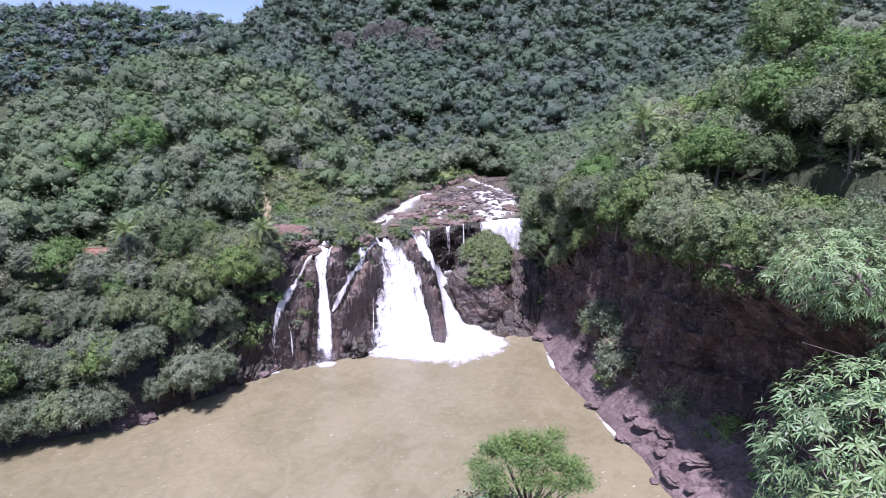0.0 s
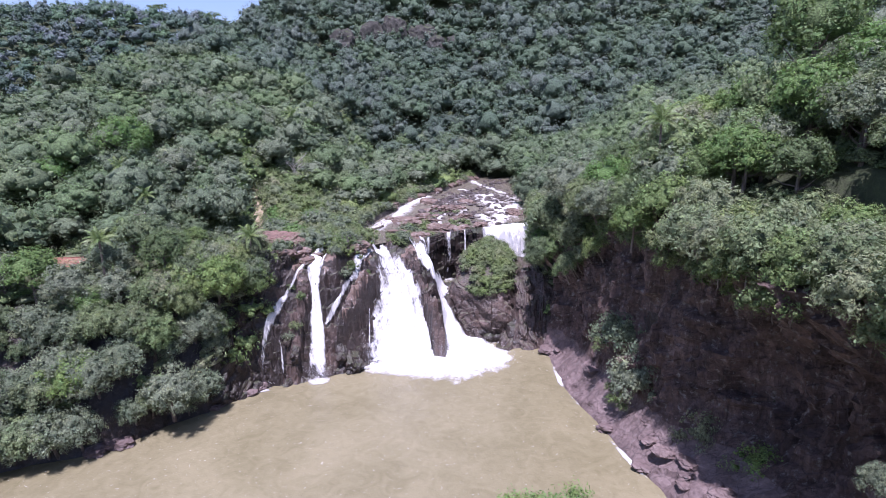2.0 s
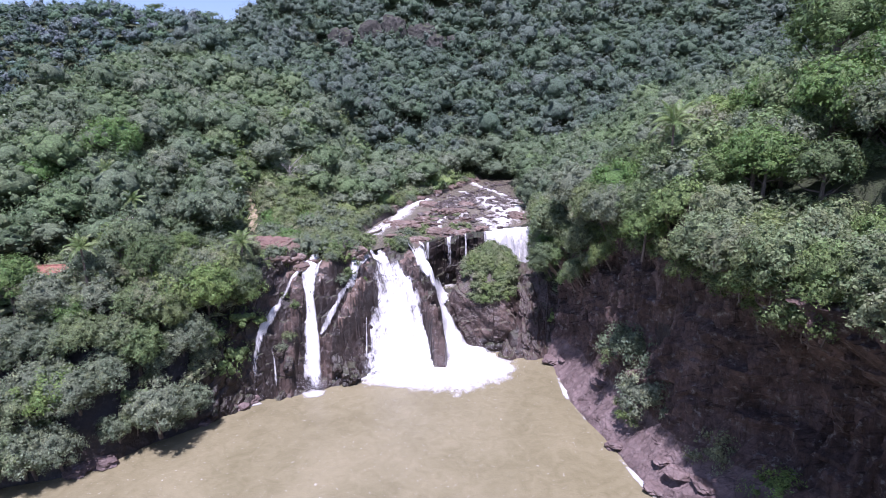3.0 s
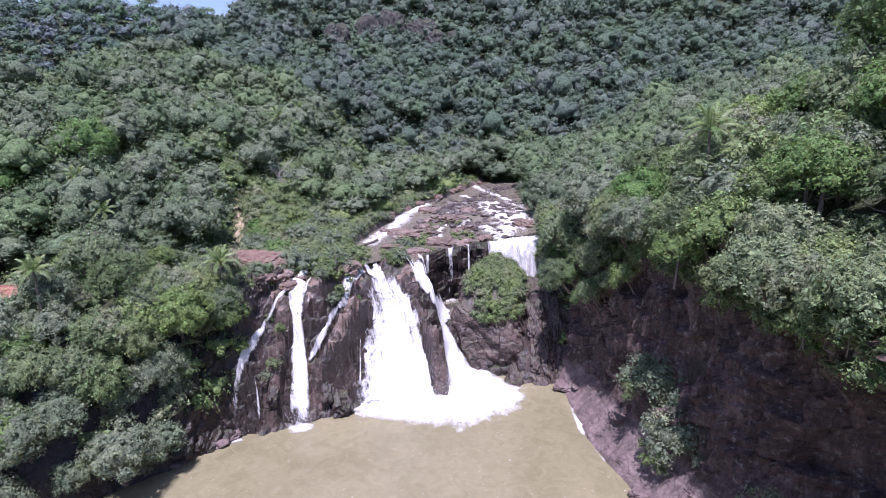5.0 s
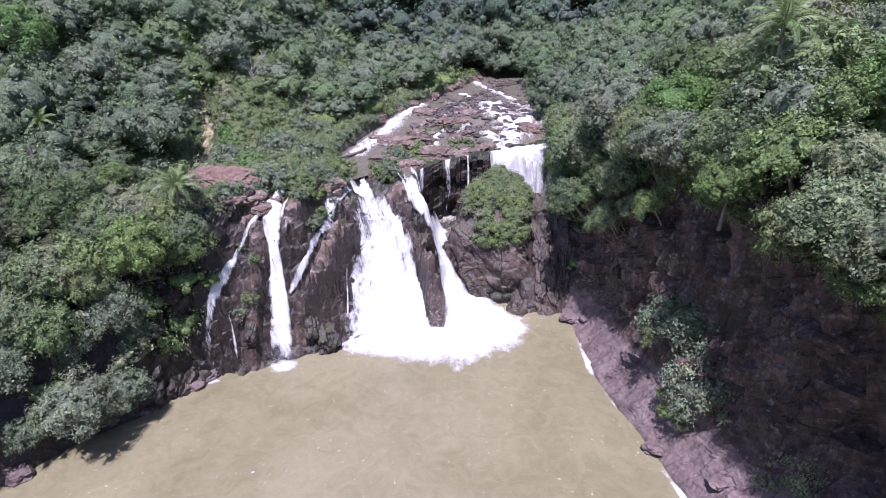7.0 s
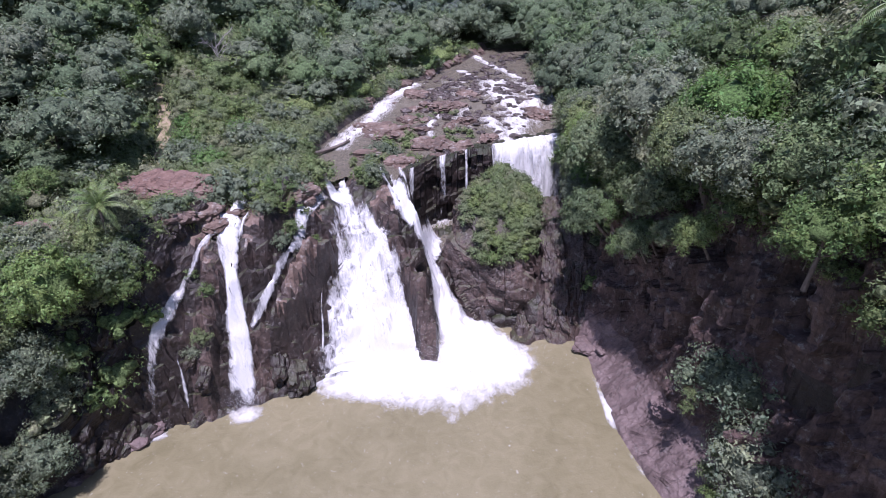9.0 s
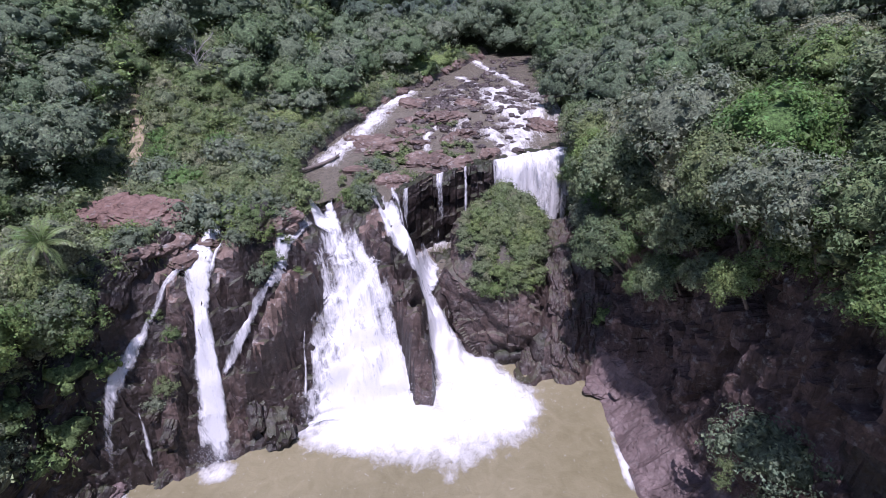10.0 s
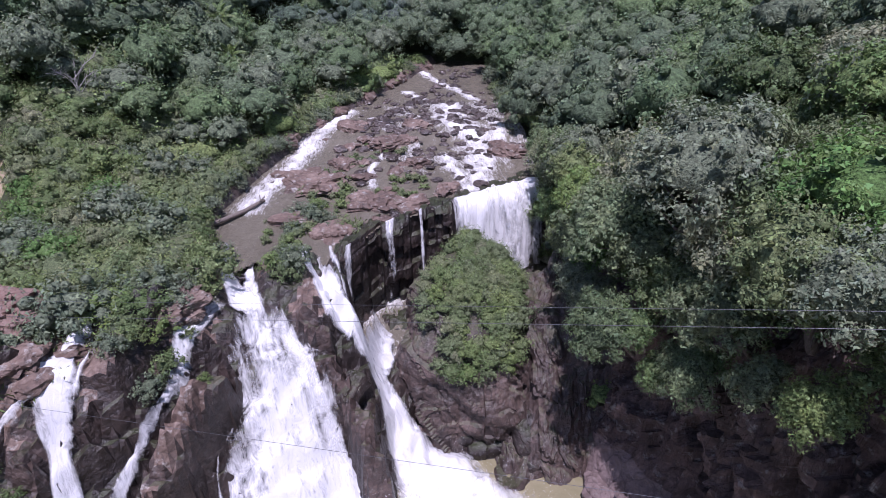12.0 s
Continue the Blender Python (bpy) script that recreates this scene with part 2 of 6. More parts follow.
M_FOAM = white_water("churned_foam", (0.9, 0.7, 1), 0.37, 0.70)


def bark_material():
    m = Nodes("bark")
    p = m.where((1, 1, 0.25))
    f = m.noise(p, 5, 6, 0.7)
    m.set(Base_Color=m.ramp(f, [(0.3, (0.06, 0.045, 0.035)), (0.7, (0.22, 0.18, 0.15))]), Roughness=0.9, Normal=m.bump(f, 0.8, 0.08))
    return m.mat


M_BARK = bark_material()


def plain_material(name, a, b, rough=0.7, scale=4.0, metal=0.0):
    m = Nodes(name)
    f = m.noise(m.where(), scale, 5)
    m.set(Base_Color=m.ramp(f, [(0.3, a), (0.7, b)]), Roughness=rough, Metallic=metal, Normal=m.bump(f, 0.3, 0.03))
    return m.mat


M_ROOF = plain_material("clay_roof", (0.17, 0.075, 0.052), (0.34, 0.165, 0.115), 0.85, 3.0)
M_PLASTER = plain_material("old_plaster", (0.35, 0.30, 0.24), (0.55, 0.50, 0.43), 0.9)
M_WOOD = plain_material("weathered_wood", (0.10, 0.08, 0.065), (0.22, 0.185, 0.155), 0.85, 6)
M_CABLE = plain_material("cable", (0.10, 0.10, 0.105), (0.18, 0.18, 0.19), 0.45, 3, 0.6)
M_TWIG = plain_material("grey_twigs", (0.24, 0.22, 0.20), (0.42, 0.39, 0.36), 0.85, 6)
M_DARKGLASS = plain_material("dark_pane", (0.01, 0.012, 0.014), (0.02, 0.022, 0.025), 0.1)
M_WHITE = plain_material("white_paint", (0.7, 0.7, 0.68), (0.82, 0.82, 0.8), 0.5)

# ---- the lie of the land ----


def smooth(a, b, x):
    t = np.clip((x - a) / (b - a), 0, 1)
    return t * t * (3 - 2 * t)


def hash3(i, j, k):
    n = (i * 374761393 + j * 668265263 + k * 2147483647) & 0x7FFFFFFF
    n = ((n ^ (n >> 13)) * 1274126177) & 0x7FFFFFFF
    return ((n ^ (n >> 16)) & 0xFFFF) / 65535.0


def vnoise(x, y, z=0.0):
    """Smooth value noise from 0 to 1 on arrays."""
    x, y, z = np.broadcast_arrays(np.asarray(x, float), np.asarray(y, float), np.asarray(z, float))
    i, j, k = (np.floor(a).astype(np.int64) for a in (x, y, z))
    u, v, w = x - i, y - j, z - k
    u, v, w = u * u * (3 - 2 * u), v * v * (3 - 2 * v), w * w * (3 - 2 * w)
    out = 0
    for a in (0, 1):
        for b in (0, 1):
            for c in (0, 1):
                out = out + hash3(i + a, j + b, k + c) * (u if a else 1 - u) * (v if b else 1 - v) * (w if c else 1 - w)
    return out


def fbm(x, y, z=0.0, octaves=4):
    total, amp, s = 0, 0.5, 1.0
    for o in range(octaves):
        total = total + amp * (vnoise(x * s + 17.3 * o, y * s - 9.1 * o, z * s + 5.7 * o) - 0.5)
        amp, s = amp * 0.5, s * 2.03
    return total


def blocks(x, y, z, size):
    """Blocky steps, like jointed rock: -0.5 to 0.5."""
    wx = x / size + 0.6 * fbm(x / 4, y / 4, z / 4, 2)
    wy = y / size + 0.6 * fbm(x / 4 + 31, y / 4, z / 4, 2)
    wz = z / size * 0.7 + 0.6 * fbm(x / 4, y / 4 + 57, z / 4, 2)
    return hash3(np.floor(wx).astype(np.int64), np.floor(wy).astype(np.int64), np.floor(wz).astype(np.int64)) - 0.5


def foot_y(x):
    """The far shore of the pool."""
    return np.interp(x, [-160, -100, -75, -56, -51, -44.7, -40.8, -38, -33.5, -32, -27.5, -20, -14, -8, -1, 4, 9, 13, 16.5, 20],
                     [25, 42, 52, 60.4, 63.2, 65.3, 68, 72, 75.5, 79.2, 82, 85.3, 88.5, 90.5, 93, 99, 101.5, 99, 96.3, 95])


def lip_y(x):
    """Where the rock face tops out."""
    return np.interp(x, [-160, -100, -56, -44, -38, -33, -29, -22, -19, -15.5, -12, -8.5, -5.5, -3, -0.5, 5, 9, 13, 18.5],
                     [45, 62, 77, 80, 84, 88, 92, 97, 100, 106, 109.5, 110, 108, 111, 115, 118.5, 121, 123, 126])


def shore_x(y):
    """The right shore of the pool, and above it the foot of the slope beside the falls."""
    return np.interp(y, [-60, 0, 20, 28, 36, 44, 52, 58, 63.5, 72, 75.6, 80.6, 88, 97, 104, 126, 150, 175, 200],
                     [12, 22, 26, 28, 28, 26, 23.6, 23.3, 21.6, 20, 19, 17.8, 17.6, 17, 17.8, 19.8, 20.5, 22, 30])


def near_y(x):
    """The near bank, below and behind the camera's start."""
    return np.interp(x, [-120, -60, -30, -10, 0, 5, 11, 20, 30], [-90, -50, -22, 10, 22, 31, 30, 18, 5])


def river_z(y):
    return np.interp(y, [100, 110, 123, 134, 139.5, 142, 146, 160, 190, 230], [16.2, 16.5, 16.8, 17.3, 17.6, 18.5, 18.8, 19.4, 20.6, 22])


def river_left(y):
    ragged = 1.6 * (vnoise(y / 3.1, 0.0, 2.5) - 0.5) + 0.8 * (vnoise(y / 1.1, 4.0, 2.5) - 0.5)
    return ragged + np.interp(y, [108, 112, 122, 130, 141, 148, 158, 168, 178, 190, 200], [-12, -18, -18.2, -16.8, -13.2, -9.8, -4, 1, 6, 11, 16])


def hill(x, y):
    """The wooded slopes, without canopy."""
    back = np.interp(y, [60, 115, 172, 193, 206, 227, 250, 290, 340, 430, 900], [17, 17.5, 20.5, 22.5, 36, 50, 66, 102, 126, 140, 150])
    left = 17.5 + 0.42 * np.clip(-x - 42, 0, 50) * smooth(80, 120, y) + 0.36 * np.clip(y - 112, 0, 70) * smooth(-20, -38, x)
    h = np.maximum(back, left)
    s = x + 0.31 * y
    h = np.minimum(h, np.interp(s, [-75, -55, -50, -33, -25, -18, -9, 0, 200], [14, 31, 37, 49, 54, 63, 75, 81, 301]))
    far = 30 + np.interp(x, [-270, -225, -178], [90, 83, 82]) * smooth(330, 480, y) * smooth(-30, -150, x + 0.1 * y) + 4 * fbm(x / 60, y / 60)
    h = np.maximum(h, np.where(y > 300, far, 0))
    right_base = np.interp(y, [30, 60, 82, 92, 122, 160], [22, 23.4, 23.4, 20.8, 17.3, 18])
    right = right_base + 0.5 * np.clip(x - 19, 0, 42) + 0.12 * np.clip(x - 61, 0, 300)
    h = np.where(x > 10, np.maximum(np.where(y > 160, h, right_base), np.where(y > 175, 0, right)), h)
    h = np.maximum(h, np.where(x > 18, back * smooth(18, 26, x), 0))
    return h + 3.0 * fbm(x / 22, y / 22) * smooth(8, 40, np.abs(x) + np.clip(y - 150, 0, 50))


# backs of rock that stand proud between the falls: y, x and height along each, and half its width
BACKS = (([86.4, 89.3, 92.8, 96.2, 98.2], [-19.8, -18.3, -15.4, -13.2, -12.5], [-1.5, 8.4, 12.6, 15.2, 14.2], 1.5),
         ([91.0, 94.1, 97.0, 99.0, 100.6, 103.0], [-0.6, -1.2, -3.0, -4.3, -5.4, -6.6], [-2.0, 8.2, 10.6, 12.8, 15.4, 16.4], 1.35),
         ([82.8, 86.0, 89.7, 92.5], [-24.2, -23.6, -22.9, -23.4], [-1.5, 8.6, 13.6, 15.2], 1.15))


def land(x, y, detail=True, backs=True):
    """Height of the ground sheet; without backs, of the channels that the water runs in."""
    top = hill(x, y)
    yb, yl = foot_y(x), lip_y(x)
    s = np.clip((y - yb) / (yl - yb), 0, 1)
    face = top * (1 - (1 - s) ** 1.9)
    # the terrace and channel behind the outcrop
    floor = np.interp(y - 0.9 * np.clip(x, 0, 6), [93, 96, 99, 102.5, 104, 105.5, 130], [-3, 0.5, 3.5, 7.7, 7.8, 6.6, 6.6])
    inner = smooth(-3.2, -1.2, x + 0.25 * (y - 105))
    face = np.where(y < yl + 0.9 * inner, face * (1 - inner) + np.minimum(floor, top) * inner, top)
    front = np.where(y < yb, np.clip((y - yb) * 0.9, -3.5, 0), face)
    # outcrop with the bush, and the ramp beside it
    q = (np.abs(x - 8.0 - 0.10 * (y - 107)) / np.where(x < 8, 6.6, 5.6)) ** 2.2 + (np.abs(y - 108.0) / np.where(y < 108, 8.3, 7.2)) ** 2.2
    mound = -3 + (16.0 + 0.12 * (y - 107) + 3.0 * fbm(x / 3.5, y / 3.5, 6.0)) * np.clip(1.12 - q, 0, 1) ** 0.55
    ramp = np.interp(y + 2.0 * fbm(x / 2.2, y / 2.2, 9.0), [95.2, 96.5, 100, 104, 111, 114], [-3, 1.5, 6.5, 11.6, 13, 7]) * smooth(10.2, 14.2, x)
    ramp = np.where((y > 95) & (y < 114) & (x < 22), ramp, -3)
    front = np.where(x < 22, np.maximum(front, np.maximum(mound, ramp)), front)
    # right side
    xs = shore_x(y)
    wide = np.interp(y, [40, 56, 68, 92, 100, 126, 140], [15, 15, 5.8, 5.5, 1.2, 0.3, 0.2])
    rise = smooth(0, 1, (x - xs - wide) / np.interp(y, [90, 104], [2.0, 3.0]))
    right = np.where(y < 175, top * rise - 3.5 * (1 - rise), -4)
    side = np.maximum(np.where(x > xs, -3.5 + 3.2 * np.clip(x - xs, 0, 1), -4), right)
    h = np.where((x > xs - 0.01) & (y < 150), np.maximum(side, np.where(y > yb, np.minimum(front, 15.5), -4)), front)
    # near bank
    h = np.where(y < 60, np.maximum(h, np.clip((near_y(x) - y) * 0.85, -4, 27 + 0.03 * np.abs(x))), h)
    # the river bed above the falls
    xl, xr = river_left(y), shore_x(y) + 0.5
    inside = smooth(0, 2.2, x - xl) * smooth(0, 1.6, xr - x) * smooth(0, 1.0, y - yl) * (1 - smooth(188, 194, y))
    bed = river_z(y) - 1.15 + 1.5 * fbm(x / 3.2, y / 3.2, 3.0) - 0.6 * smooth(-8, -11, x) + 0.4 * smooth(-11, -7, x) * smooth(7, 1, x) * smooth(111, 114, y) * smooth(146, 136, y)
    h = h * (1 - inside) + bed * inside
    calm = np.zeros_like(h)
    for ys, xs, half, deep in (([103, 106, 110, 118], [-11.4, -12.4, -14.0, -16.0], 1.3, 1.2), ([104, 106, 110, 118], [-12.0, -12.0, -12.4, -13.6], 1.0, 1.2), ([103, 106, 109, 113], [-3.6, -5.2, -6.2, -6.8], 0.9, 1.2), ([95, 98, 101], [-21.8, -21.0, -20.0], 0.9, 1.0), ([91, 94, 97], [-24.2, -23.0, -21.8], 0.6, 0.6)):
        ends = smooth(ys[0] - 1, ys[0] + 1, y) * smooth(ys[-1] + 1, ys[-1] - 1, y) * np.exp(-((x - np.interp(y, ys, xs)) / half) ** 2)
        h = np.where(y > 104, h * (1 - ends) + np.minimum(h, 15.9 - 0.25 * deep + 0.05 * (y - 110)) * ends, h - deep * ends)
        calm = np.maximum(calm, ends)
    # ridges of rock between the falls
    for ys, xs, half, up in (([83, 87, 91, 95], [-30.5, -28.6, -27.0, -26.0], 1.2, 1.5), ([93, 97, 100, 103], [-18.6, -18.4, -17.8, -16.8], 1.2, 1.6)):
        h = h + up * (0.75 + 0.5 * vnoise(y / 2.3, ys[0], 1.0)) * smooth(ys[0] - 1, ys[0] + 1.2, y) * smooth(ys[-1] + 1, ys[-1] - 1.5, y) * np.exp(-np.abs((x - np.interp(y, ys, xs)) / half) ** 3)
    if backs:
        for ys, xs, zs, half in BACKS:
            off = np.abs(x - np.interp(y, ys, xs) + 0.9 * fbm(x / 2.0, y / 2.0, 12.0)) / half
            back = np.interp(y, ys, zs) - 1.3 * off ** 2 - 15.0 * np.clip(off - 0.75, 0, 3) + 0.9 * blocks(x, y, 0 * h, 1.7) + 1.2 * fbm(x / 1.3, y / 1.3, 6.0)
            h = np.where((y > ys[0] - 0.8) & (y < ys[-1] + 0.6), np.maximum(h, back), h)
    if detail:
        # the rock breaks in steps
        steep = smooth(-34, -31, x) * smooth(20, 17, x) * smooth(0.2, 1.2, h) * smooth(16.4, 14.6, h) * (y < yl + 1) * (1 - smooth(-3.5, -2.5, x) * smooth(3.0, 2.0, x) * smooth(101, 103, y))
        p = h / 2.5 + 1.2 * fbm(x / 4.5, y / 4.5, 3.0) + 0.55 * blocks(x, y, 0 * h, 1.5)
        saw = p - np.floor(p)
        h = h + 2.5 * steep * (smooth(0.5, 0.92, saw) - saw) * (0.35 + 0.65 * smooth(12, 8, x))
        rocky = (1 - calm) * smooth(-40, -30, x) * smooth(24, 20, x) * smooth(70, 80, y) * smooth(128, 118, y)
        h = h + rocky * (h > -1.5) * (0.8 * blocks(x, y, 0 * h, 2.3) + 0.3 * blocks(x + 9, y, 0 * h, 0.9) + 2.2 * fbm(x / 2.5, y / 2.5, 2.0))
        h = h + 0.35 * fbm(x / 1.5, y / 1.5, 1.0)
    return h


def height(x, y):
    """The ground sheet's height at one place, between its grid lines."""
    i = int(np.clip(np.searchsorted(gx, x) - 1, 0, len(gx) - 2))
    j = int(np.clip(np.searchsorted(gy, y) - 1, 0, len(gy) - 2))
    u, v = (x - gx[i]) / (gx[i + 1] - gx[i]), (y - gy[j]) / (gy[j + 1] - gy[j])
    return float((GZ[i, j] * (1 - u) + GZ[i + 1, j] * u) * (1 - v) + (GZ[i, j + 1] * (1 - u) + GZ[i + 1, j + 1] * u) * v)


def mesh_of(name, verts, faces, mats, index=None, smooth_shade=False, uv=None, attrs=()):
    """A mesh from arrays; faces is an (n, 3) or (n, 4) array."""
    verts, faces = np.asarray(verts, np.float32), np.asarray(faces, np.int32)
    me = bpy.data.meshes.new(name)
    n, k = faces.shape
    me.vertices.add(len(verts))
    me.vertices.foreach_set("co", verts.ravel())
    me.loops.add(n * k)
    me.loops.foreach_set("vertex_index", faces.ravel())
    me.polygons.add(n)
    me.polygons.foreach_set("loop_start", np.arange(0, n * k, k, dtype=np.int32))
    for m in mats:
        me.materials.append(m)
    if index is not None:
        me.polygons.foreach_set("material_index", np.asarray(index, np.int32))
    me.update(calc_edges=True)
    me.polygons.foreach_set("use_smooth", np.broadcast_to(np.asarray(smooth_shade, bool), n).copy())
    if uv is not None:
        me.uv_layers.new(name="UVMap").data.foreach_set("uv", np.asarray(uv, np.float32)[faces.ravel()].ravel())
    for key, values in attrs:
        me.attributes.new(key, "FLOAT", "POINT").data.foreach_set("value", np.asarray(values, np.float32))
    return me


def grid_faces(nu, nv):
    a = (np.arange(nu - 1)[:, None] * nv + np.arange(nv - 1)[None, :]).ravel()
    return np.stack([a, a + nv, a + nv + 1, a + 1], 1)


def steps(*runs):
    """Grid lines from (start, end, spacing) runs."""
    out = []
    for a, b, d in runs:
        out.append(np.arange(a, b - 1e-6, d))
    return np.concatenate(out + [np.array([runs[-1][1]])])


gx = steps((-2200, -500, 170), (-500, -120, 16), (-120, -46, 2.5), (-46, -34, 0.9), (-34, 24, 0.36), (24, 60, 1.5), (60, 140, 5), (140, 500, 16), (500, 2200, 170))
gy = steps((-1500, -100, 140), (-100, 20, 8), (20, 62, 2.0), (62, 80, 0.8), (80, 127, 0.36), (127, 150, 0.5), (150, 200, 1.4), (200, 360, 4), (360, 560, 10), (560, 3000, 150))
GX, GY = np.meshgrid(gx, gy, indexing="ij")
GZ = land(GX, GY)
faces = grid_faces(len(gx), len(gy))
cx, cy, cz = (A.ravel()[faces].mean(1) for A in (GX, GY, GZ))
slope = np.abs(GZ.ravel()[faces[:, 1]] - GZ.ravel()[faces[:, 0]]) / np.maximum(1e-3, np.abs(GX.ravel()[faces[:, 1]] - GX.ravel()[faces[:, 0]])) + \
    np.abs(GZ.ravel()[faces[:, 3]] - GZ.ravel()[faces[:, 0]]) / np.maximum(1e-3, np.abs(GY.ravel()[faces[:, 3]] - GY.ravel()[faces[:, 0]]))
kind = np.zeros(len(faces), int)
patchy = fbm(cx / 5, cy / 5, 8.0)
gorge = (cy < lip_y(cx) + 4 + 8 * patchy) & (cy > 40) & (cy < 132) & (cx > -60) & (cx < 25)
kind[gorge] = 1
in_river = (cx > river_left(cy) - 1.5 + 6 * patchy) & (cx < shore_x(cy) + 1.5) & (cy > lip_y(cx) - 1.5) & (cy < 189)
kind[in_river] = 2
kind[(slope > 1.3) & (cy > 60) & (cy < 140) & (kind == 0)] = 1
kind[(kind == 1) & (slope < 2.4) & (cz > 14.5) & (fbm(cx / 2.2, cy / 2.2, 4.0) > 0.02) & (cx > -33)] = 4
kind[(kind == 1) & (cx > 2.5) & (cy > 90)] = 5
for ys, xs, zs, half in BACKS:
    kind[(np.abs(cx - np.interp(cy, ys, xs)) < half) & (cy > ys[0] - 0.5) & (cy < ys[-1] + 0.5) & (cz > np.interp(cy, ys, zs) - 1.3) & (kind < 3)] = 5
ys, xs, zs, half = BACKS[0]
kind[(np.abs(cx - np.interp(cy, ys, xs)) < half) & (cy > ys[1]) & (cy < ys[-1] + 0.5) & (cz > np.interp(cy, ys, zs) - 0.9)] = 4
path_x = np.interp(cy, [96, 104, 112, 122, 128, 135], [-42, -37.5, -37, -40, -43, -47])
kind[(np.abs(cx - path_x) < 0.75 + 1.5 * patchy) & (cy > 98) & (cy < 134)] = 3
# rock breaks in facets, soil is smooth
ground = tagged(new("ground", mesh_of("ground", np.stack([GX.ravel(), GY.ravel(), GZ.ravel()], 1), faces, [M_SOIL, M_BASALT, M_WETBED, M_PATH, M_LEDGE, M_BROWN], kind, True)),
                "wooded valley ground with dark basalt rock and river bed", "ground", kind="structure")
ground.data.polygons.foreach_set("use_smooth", (kind != 1) & (kind != 4) & (kind != 5))


# ---- the right-hand cliff ----
def cliff():
    u = np.arange(12, 99.6, 0.27)
    v = np.linspace(0, 1, 96)
    U, V = np.meshgrid(u, v, indexing="ij")
    near = smooth(66, 56, U)
    knots = [0, 0.06, 0.16, 0.27, 0.36, 0.5, 0.68, 0.85, 0.94, 1.0]
    off = np.interp(V, knots, [-0.6, 0.4, 2.0, 4.2, 5.2, 5.6, 5.4, 5.3, 6.2, 10.5])
    over = np.interp(V, knots, [-0.6, 0.6, 3.0, 7.0, 11.0, 12.5, 11.0, 4.5, 2.5, 17.5])
    tall = np.interp(U, [12, 52, 66, 82, 90, 99.6], [28, 28, 27.4, 26.8, 22.0, 20.5])
    z = np.interp(V, knots, [-1.5, 0.3, 1.7, 3.6, 6.0, 10.5, 16.0, 21.5, 23.6, 24.8]) * tall / 24.5
    near_falls = smooth(88, 99, U)
    d = off * (1 - near) + over * near
    d = d * (1 - 0.72 * near_falls * smooth(0.0, 0.3, V))
    x = shore_x(U) + d
    y = U + 0.0
    amp = smooth(0.02, 0.12, V) * smooth(1.0, 0.93, V)
    vert = smooth(0.25, 0.42, V)
    push = (2.6 * blocks(x * 0.1, y + 0.25 * z, z * 0.45, 2.9) + 1.7 * blocks(x * 0.1 + 40, y - 0.2 * z, z * 0.6, 1.3) + 0.7 * blocks(x * 0.1 + 80, y, z * 0.9, 0.7)) * (0.15 + 0.85 * vert) + 4.0 * fbm(y / 7, z / 9, 2.0) * vert + 1.5 * fbm(y / 2, z / 3, 7.0, 3)
    x = x - push * amp
    z = z + amp * (1 - vert) * (0.8 * blocks(x * 0.6 + 0.5 * y, y, z * 0, 2.6) + 1.0 * fbm(x / 2, y / 2, 5.0))
    y = y + amp * 0.9 * fbm(x / 3 + 11, y / 3, z / 3)
    me = mesh_of("cliff", np.stack([x.ravel(), y.ravel(), z.ravel()], 1), grid_faces(len(u), len(v))[:, ::-1], [M_CLIFF, M_SHORE], V.ravel()[grid_faces(len(u), len(v))].mean(1) < 0.3)
    return tagged(new("cliff", me), "sheer reddish-brown jointed basalt cliff beside the pool", "cliff", kind="structure")


cliff()


def outcrop_at(a, v):
    """A place on the bushy outcrop: a is the way round it, v runs from its foot over the rim to the middle of its top."""
    k = np.interp(v, [0, 0.2, 0.45, 0.6, 0.7, 0.8, 1.0], [1.10, 1.02, 0.95, 0.88, 0.76, 0.6, 0.0])
    c, sn = np.cos(a), np.sin(a)
    rim = (np.abs(c) ** 2.7 + np.abs(sn) ** 2.7) ** (-1 / 2.7) * (1 + 0.22 * fbm(c * 1.6 + 3, sn * 1.6, 0.5 * v))
    x = 8.0 + k * rim * c * np.where(c < 0, 7.0, 6.0)
    y = 108.0 + k * rim * sn * np.where(sn < 0, 8.6, 7.4)
    x = x + 0.34 * np.clip(y - 104.5, 0, 12) * smooth(0.3, -0.7, c)
    top = np.interp(y, [99, 102, 105, 110, 116], [9.6, 11.8, 14.0, 15.4, 16.6])
    z = -1.5 + (top + 1.5) * np.interp(v, [0, 0.2, 0.45, 0.6, 0.7, 0.8, 1.0], [0, 0.30, 0.66, 0.86, 0.95, 0.985, 1.0])
    return x, y, z


